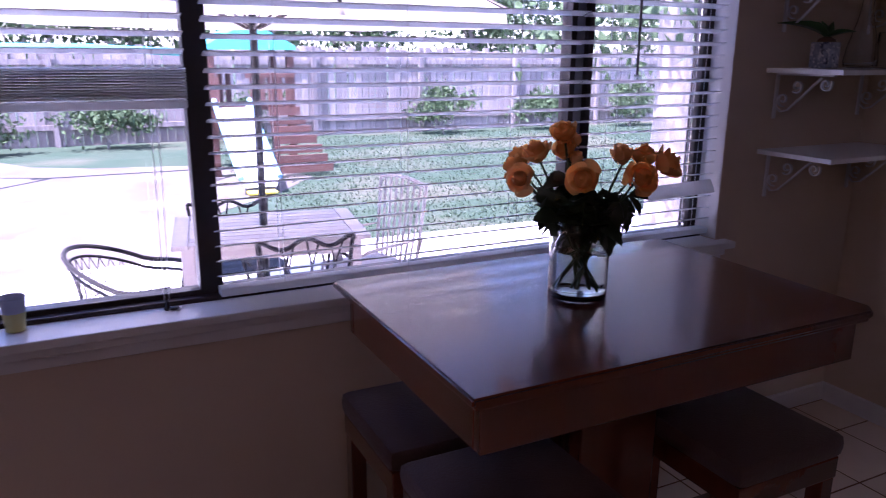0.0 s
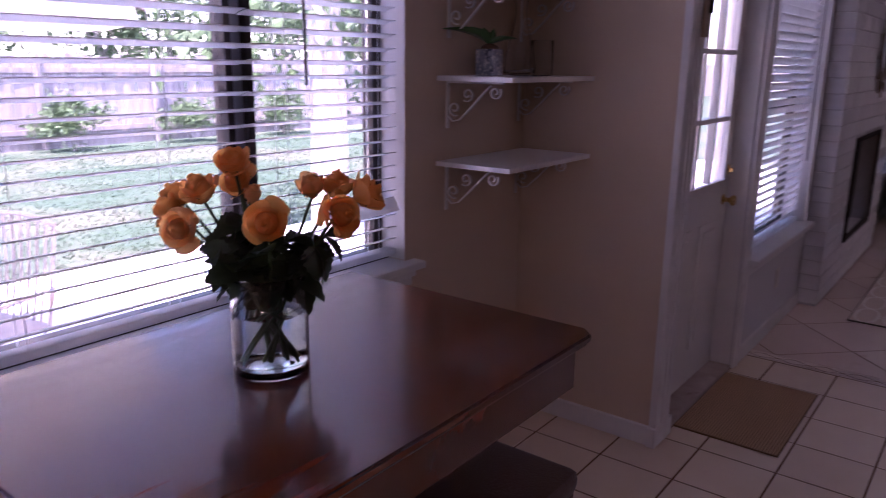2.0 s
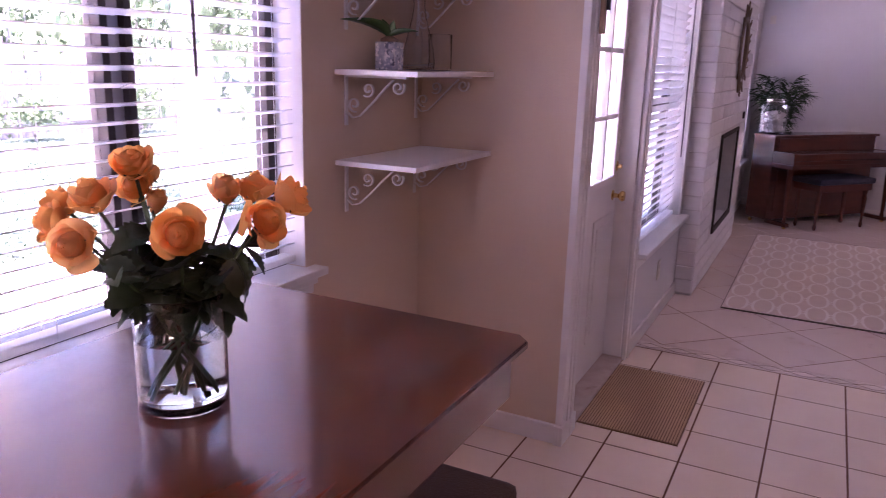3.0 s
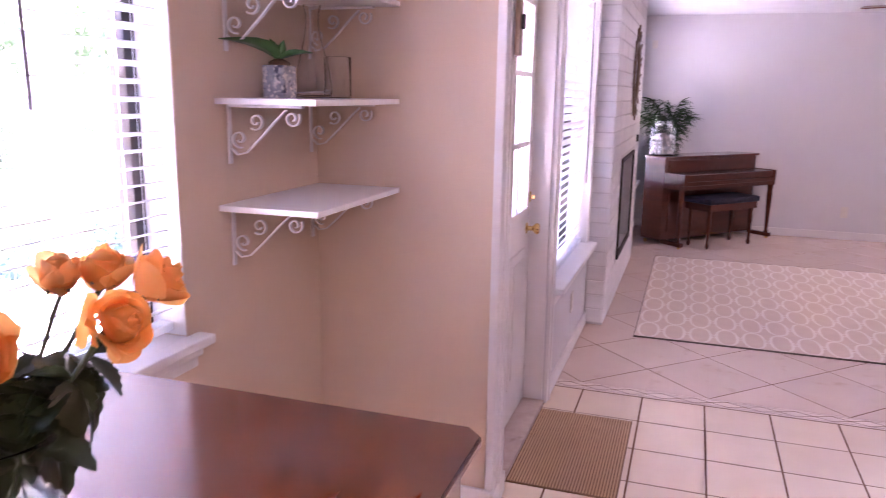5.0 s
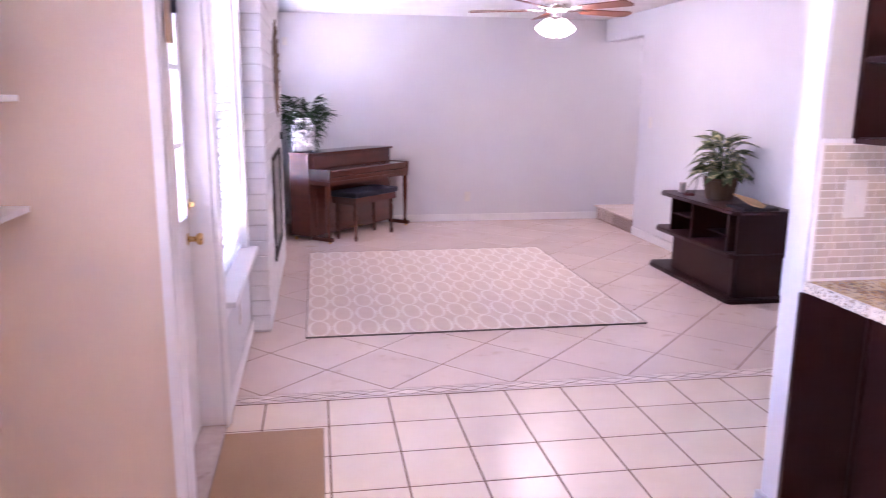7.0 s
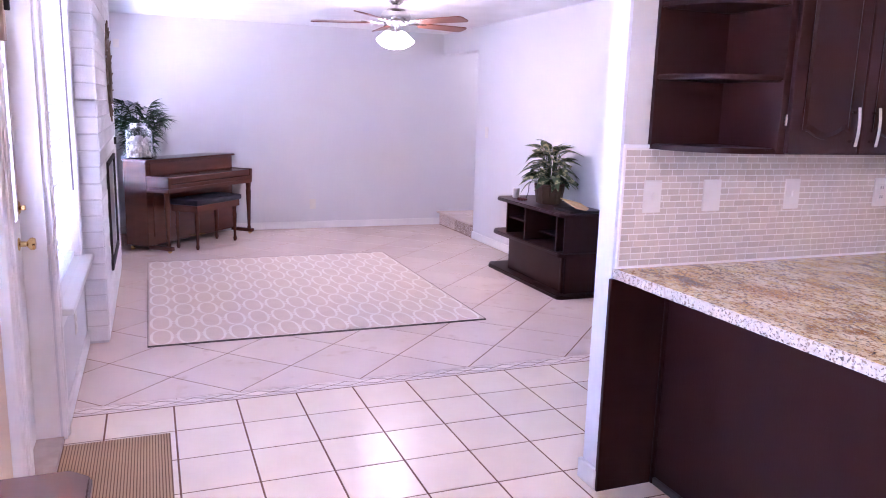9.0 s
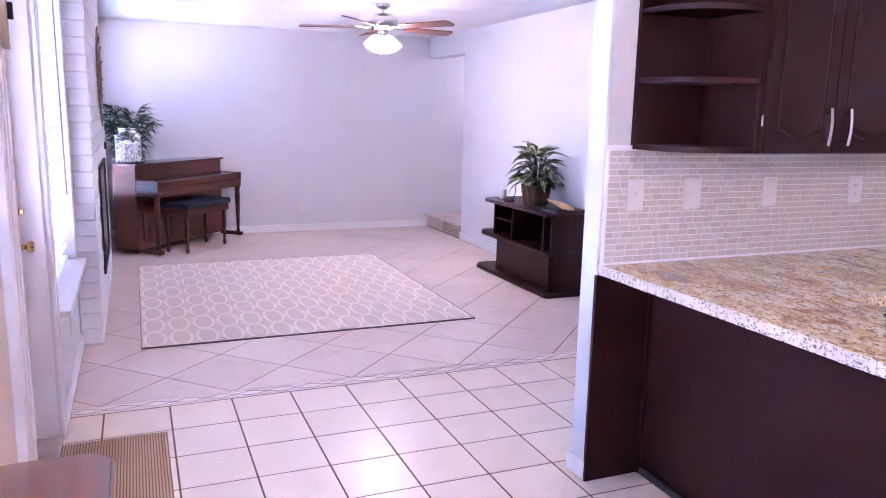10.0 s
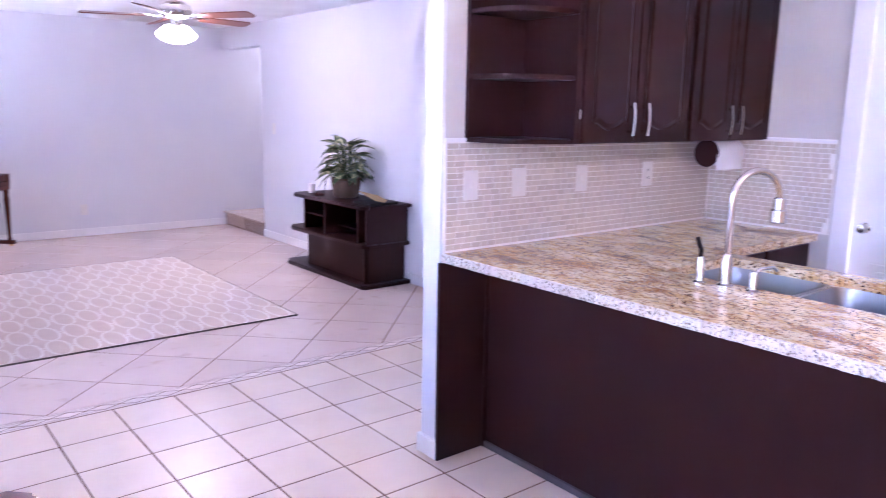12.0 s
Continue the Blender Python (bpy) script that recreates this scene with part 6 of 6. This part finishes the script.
for y in (-0.5, 0.5):
    bm = bm_new()
    add_tube(bm, [(-3.35, 0, 1.74), (-3.5, y * 1.3, 0)], 0.035, 8)
    part("swing_leg", bm, M_hpost, ps, "white pole")

# fence
fe = thing("fence", "weathered grey board fence round the yard", "fence", kind="structure")
rng = random.Random(2)
bms = []
for v in range(4):
    bm = bm_new()
    add_box(bm, -0.068, -0.009, 0, 0.068, 0.009, 1.74 + 0.03 * v)
    bms.append(mesh_of("board", bm, M_fence, False))
FYD = 15.6
for i in range(250):
    x = -12 + 0.147 * i
    b = new("board", bms[rng.randrange(4)])
    b.parent = fe
    b.location, b.rotation_euler = (x, FYD + rng.uniform(-0.012, 0.012), -0.22), (radians(rng.uniform(-0.6, 0.6)), radians(rng.uniform(-0.9, 0.9)), 0)
bm = bm_new()
for i in range(160):
    x = -12 + 0.147 * 250 + 0.147 * i
    add_box(bm, x - 0.068, FYD - 0.01, -0.22, x + 0.068, FYD + 0.01, 1.55 + rng.uniform(0, 0.06))
for i in range(200):
    y = FYD - 0.147 * i
    for x in (-12.1, 48.0):
        add_box(bm, x - 0.01, y - 0.068, -0.22, x + 0.01, y + 0.068, 1.55 + rng.uniform(0, 0.06))
tagged(part("far_boards", bm, M_fence, fe), kind="stuff")
for z in (0.1, 1.25):
    box_part("fence_rail", (-12, FYD - 0.06, z, 24.6, FYD - 0.015, z + 0.09), M_fence, fe)
for k in range(16):
    box_part("fence_post", (-12 + 2.4 * k - 0.045, FYD - 0.13, -0.22, -12 + 2.4 * k + 0.045, FYD - 0.062, 1.6), M_fence, fe, 0.006)


def foliage(bm, centre, size, count, rng, leaf=0.09):
    """Scatters small leaf quads through uneven clumps."""
    c = Vector(centre)
    clumps = [(Vector((rng.gauss(0, 0.42) * size[0], rng.gauss(0, 0.42) * size[1], rng.gauss(0, 0.42) * size[2])), rng.uniform(0.16, 0.34)) for _ in range(max(8, count // 70))]
    for _ in range(count):
        o, s = clumps[rng.randrange(len(clumps))]
        p = c + o + Vector((rng.gauss(0, s) * size[0], rng.gauss(0, s) * size[1], rng.gauss(0, s) * size[2])) * 0.8
        q = Euler((rng.uniform(0, 6.3), rng.uniform(0, 6.3), rng.uniform(0, 6.3))).to_matrix()
        w = leaf * rng.uniform(0.6, 1.4)
        bm.faces.new([bm.verts.new(p + q @ Vector(v)) for v in ((-w, 0, 0), (0, -w * 0.5, 0.1 * w), (w, 0, 0), (0, w * 0.5, 0.1 * w))])


def tree(label, x, y, trunk_r, trunk_h, crown, count, seed, leaf=0.09, name="tree"):
    rng = random.Random(seed)
    th = thing(name, label, "tree" if name == "tree" else "bush", at=(x, y, -0.22))
    bm = bm_new()
    add_tube(bm, [(0, 0, -0.1), (0.0, 0, 0.15), (0.03, 0.02, trunk_h * 0.5), (-0.02, 0.05, trunk_h)], trunk_r, 14, 0.72)
    for v in bm.verts:
        if v.co.z < 0.1:
            v.co.x *= 1.25
            v.co.y *= 1.25
    part("trunk", bm, M_barkt, th, "", True)
    for k in range(6):
        a = 2 * math.pi * k / 6 + rng.uniform(-0.4, 0.4)
        r = rng.uniform(0.5, 0.85)
        bm = bm_new()
        add_tube(bm, [(0, 0, trunk_h * 0.85), (0.35 * r * crown[0] * math.cos(a), 0.35 * r * crown[1] * math.sin(a), trunk_h + 0.2 * crown[2]), (r * crown[0] * math.cos(a), r * crown[1] * math.sin(a), trunk_h + 0.7 * crown[2])], trunk_r * 0.42, 7, 0.25)
        part("limb", bm, M_barkt, th, "", True)
    bm = bm_new()
    foliage(bm, (0, 0, trunk_h + crown[2] * 0.75), crown, count, rng, leaf)
    tagged(part("crown", bm, M_foliage, th), kind="stuff")
    return th


tree("pale-barked shade tree beside the patio", 5.45, 5.95, 0.21, 2.7, (2.6, 2.2, 1.6), 5200, 31, 0.075)
rng = random.Random(77)
for k in range(15):
    tree("leafy tree rising behind the fence", -11 + 2.6 * k + rng.uniform(-0.7, 0.7), FYD + rng.uniform(1.8, 4.0), 0.14, rng.uniform(1.3, 2.2), (1.9, 1.5, rng.uniform(1.5, 2.3)), 4200, 100 + k, 0.085)
for k, (x, y) in enumerate(((-1.2, 14.6), (0.8, 14.9), (3.2, 15.0), (7.5, 15.0), (10.0, 14.9), (12.5, 14.8))):
    tree("low shrub against the fence", x, y, 0.035, 0.25, (0.7, 0.4, 0.45), 1500, 300 + k, 0.05, "shrub")
# grass tufts near the patio
bm = bm_new()
rng = random.Random(9)
for k in range(60000):
    x, y = rng.uniform(-7, 13), 6.65 + 8.6 * rng.random() ** 1.3
    if noise.noise((x * 0.35, y * 0.35, 3.1)) + (0.4 if x > 2.2 else -0.6) < 0.0:
        continue
    h, a = rng.uniform(0.015, 0.05), rng.uniform(0, 6.3)
    w = Vector((math.cos(a), math.sin(a), 0)) * 0.012
    p = Vector((x, y, -0.205))
    bm.faces.new([bm.verts.new(v) for v in (p - w, p + w, p + Vector((rng.uniform(-0.03, 0.03), rng.uniform(-0.03, 0.03), h)))])
tagged(part("grass", bm, material("grass blades", (0.038, 0.072, 0.040), 0.8, spec=0.08, scale=0.8, color2=(0.055, 0.08, 0.048))), "short uneven lawn grass beyond the patio", "grass", kind="stuff")

# ---- floor tiles ----
def clip_poly(poly, x0, y0, x1, y1):
    for ax, lim, keep in ((0, x0, 1), (0, x1, -1), (1, y0, 1), (1, y1, -1)):
        out = []
        for i, p in enumerate(poly):
            q = poly[(i + 1) % len(poly)]
            a, b = keep * (p[ax] - lim), keep * (q[ax] - lim)
            if a >= 0:
                out.append(p)
            if a * b < 0:
                t = a / (a - b)
                out.append((p[0] + t * (q[0] - p[0]), p[1] + t * (q[1] - p[1])))
        poly = out
        if len(poly) < 3:
            return []
    return poly


def tile_prism(bm, poly, dz=0.0):
    """A tile with a small chamfer round its top."""
    cx, cy = sum(p[0] for p in poly) / len(poly), sum(p[1] for p in poly) / len(poly)
    rings = []
    for inset, z in ((0, -0.006), (0, -0.0008), (0.0012, 0.0)):
        ring = []
        for x, y in poly:
            d = math.hypot(x - cx, y - cy) or 1
            ring.append(bm.verts.new((x - (x - cx) / d * inset * 1.4, y - (y - cy) / d * inset * 1.4, z + dz)))
        rings.append(ring)
    n = len(poly)
    for a, b in zip(rings, rings[1:]):
        for i in range(n):
            bm.faces.new((a[i], a[(i + 1) % n], b[(i + 1) % n], b[i]))
    bm.faces.new(rings[-1])


TPX, TPY, GAP = 0.3013, 0.3045, 0.0040
rest = bm_new()
bm = bm_new()
tile_prism(bm, [(-TPX / 2 + GAP, -TPY / 2 + GAP), (TPX / 2 - GAP, -TPY / 2 + GAP), (TPX / 2 - GAP, TPY / 2 - GAP), (-TPX / 2 + GAP, TPY / 2 - GAP)])
TILE = mesh_of("tile", bm, M_tile, False)
rng = random.Random(1)
for i in range(23):
    for j in range(-3, 13):
        cx, cy = 4.505 - TPX * (i + 0.5), 1.565 - TPY * (j + 0.5)
        top = YW - 0.02 if cx < 3.2 else YS - 0.005
        lowy = YK if cx < 3.2 else -2.2
        if cy - TPY / 2 > top or cy + TPY / 2 < lowy:
            continue
        inside = cy + TPY / 2 < top and cy - TPY / 2 > lowy
        if inside and cx > 1.0:
            t = new("tile", TILE)
            t.parent = floor
            t.location = (cx, cy, rng.uniform(-0.0004, 0.0004))
        else:
            poly = clip_poly([(cx - TPX / 2 + GAP, cy - TPY / 2 + GAP), (cx + TPX / 2 - GAP, cy - TPY / 2 + GAP), (cx + TPX / 2 - GAP, cy + TPY / 2 - GAP), (cx - TPX / 2 + GAP, cy + TPY / 2 - GAP)], XL, lowy, 4.505, top)
            if len(poly) > 2:
                tile_prism(rest, poly)
tagged(part("edge_tiles", rest, M_tile, floor), kind="stuff")
# diagonal stone tiles
DH, g2 = 0.328, 0.0052
bm = bm_new()
D0 = [(-DH + g2, 0), (0, -DH + g2), (DH - g2, 0), (0, DH - g2)]
tile_prism(bm, D0)
DIA = mesh_of("stone_tile", bm, M_tile2, False)
for i in range(0, 18):
    for j in range(-14, 14):
        if (i + j) % 2:
            continue
        cx, cy = 4.610 + DH * i, 0.605 + DH * j
        poly = clip_poly([(cx + x, cy + y) for x, y in D0], 4.614, -2.2, XF, YS)
        if len(poly) < 3:
            continue
        xs, ys = [p[0] for p in poly], [p[1] for p in poly]
        if max(xs) - min(xs) < 0.01 or max(ys) - min(ys) < 0.01:
            continue
        if len(poly) == 4 and max(xs) - min(xs) > 2 * DH - 0.02 and max(ys) - min(ys) > 2 * DH - 0.02:
            t = new("stone_tile", DIA)
            t.location = (cx, cy, 0)
        else:
            bm = bm_new()
            mx, my = sum(xs) / len(xs), sum(ys) / len(ys)
            tile_prism(bm, [(x - mx, y - my) for x, y in poly])
            t = new("stone_tile", mesh_of("stone_tile", bm, M_tile2, False))
            t.location = (mx, my, 0)
        t.parent = floor
# mosaic border
bm = bm_new()
tile_prism(bm, [(-0.0735, 0), (0, -0.0285), (0.0735, 0), (0, 0.0285)])
rh = mesh_of("border_piece", bm, M_border, False)
bm = bm_new()
tile_prism(bm, [(-0.0715, 0.0), (0.0715, 0.0), (0, 0.0275)])
tr = mesh_of("border_piece", bm, M_border, False)
bm = bm_new()
tile_prism(bm, [(-0.0795, -0.0065), (0.0795, -0.0065), (0.0795, 0.0065), (-0.0795, 0.0065)])
ln_ = mesh_of("border_piece", bm, M_border, False)
for k in range(25):
    y = YS - 0.085 - 0.16 * k
    if y < -2.12:
        break
    for me, dx_, dy_, rz in ((rh, 0.0, 0.0, 90), (tr, 0.032, 0.08, 90), (tr, -0.032, 0.08, -90), (ln_, 0.0425, 0.0, 90), (ln_, -0.0425, 0.0, 90)):
        b = new("border_piece", me)
        b.parent = floor
        b.location, b.rotation_euler = (4.5605 + dx_, y + dy_ if me is tr else y, 0), (0, 0, radians(rz))

# ---- splashback tiles ----
sb = thing("splashback", "tumbled beige stone brick-tile splashback", "splashback", kind="structure")
box_part("grout_bed", (3.1062, YK + 0.006, 0.915, 3.118, -0.322, 1.375), M_grout2, sb)
box_part("grout_bed", (2.42, YK, 0.915, 3.1062, YK + 0.0098, 1.375), M_grout2, sb)
TW, THH, JO = 0.056, 0.0247, 0.0017
stones = []
rng = random.Random(3)
for v in range(4):
    bm = bm_new()
    add_box(bm, -0.0046 - 0.0002 * v, -0.5, -THH / 2 + JO, 0, 0.5, THH / 2 - JO)
    stones.append(mesh_of("stone_tile", bm, M_stone, False))
rest = bm_new()
for r in range(18):
    z = 0.9235 + THH * (r + 0.5)
    y, k = -0.330, 0
    while y > YK + 0.03:
        w = min(TW * rng.uniform(0.62, 1.15), y - YK - 0.012)
        if k < 16:
            t = new("stone_tile", stones[rng.randrange(4)])
            t.parent = sb
            t.location, t.scale = (3.110, y - w / 2, z), (1, w - 2 * JO, 1)
        else:
            add_box(rest, 3.1050 + rng.uniform(0, 0.0005), y - w + JO, z - THH / 2 + JO, 3.11, y - JO, z + THH / 2 - JO)
        y, k = y - w, k + 1
    x = 3.102
    while x > 2.45:
        w = min(TW * rng.uniform(0.62, 1.15), x - 2.42)
        add_box(rest, x - w + JO, YK + 0.006, z - THH / 2 + JO, x - JO, YK + 0.0108 - rng.uniform(0, 0.0005), z + THH / 2 - JO)
        x -= w
tagged(part("far_stone_tiles", rest, M_stone, sb), kind="stuff")

# ---- painted bricks of the fireplace ----
BHH, BWW = 0.0985, 0.205
bmv = []
for w in (BWW - 0.007, 0.118):
    bm = bm_new()
    add_box(bm, -w / 2, 0, -BHH / 2 + 0.003, w / 2, 0.02, BHH / 2 - 0.003)
    bmesh.ops.bevel(bm, geom=[e for e in bm.edges if e.verts[0].co.y < 0.01 and e.verts[1].co.y < 0.01], offset=0.003, segments=1, affect="EDGES")
    bmv.append(mesh_of("brick", bm, M_brickp, False))
rng = random.Random(6)
for r in range(24):
    z = 0.012 + BHH * (r + 0.5)
    if z + BHH / 2 > H:
        break
    b = new("brick", bmv[1])
    b.parent = fp
    b.location, b.rotation_euler = (FX0 + rng.uniform(-0.001, 0.001), (FYF + YS) / 2 + 0.001, z), (0, 0, radians(-90))
    x = FX0 + 0.004 - (BWW / 2 if r % 2 else 0)
    while x < FX1:
        a, c = max(x, FX0 + 0.004), min(x + BWW, FX1)
        if c - a > 0.04 and not (z - BHH / 2 > BZ0 - 0.05 and z + BHH / 2 < BZ1 + 0.05 and c > BX0 and a < BX1):
            b = new("brick", bmv[0])
            b.parent = fp
            b.location, b.scale = ((a + c) / 2, FYF + rng.uniform(-0.0015, 0.0015), z), ((c - a) / BWW, 1, 1)
        x += BWW
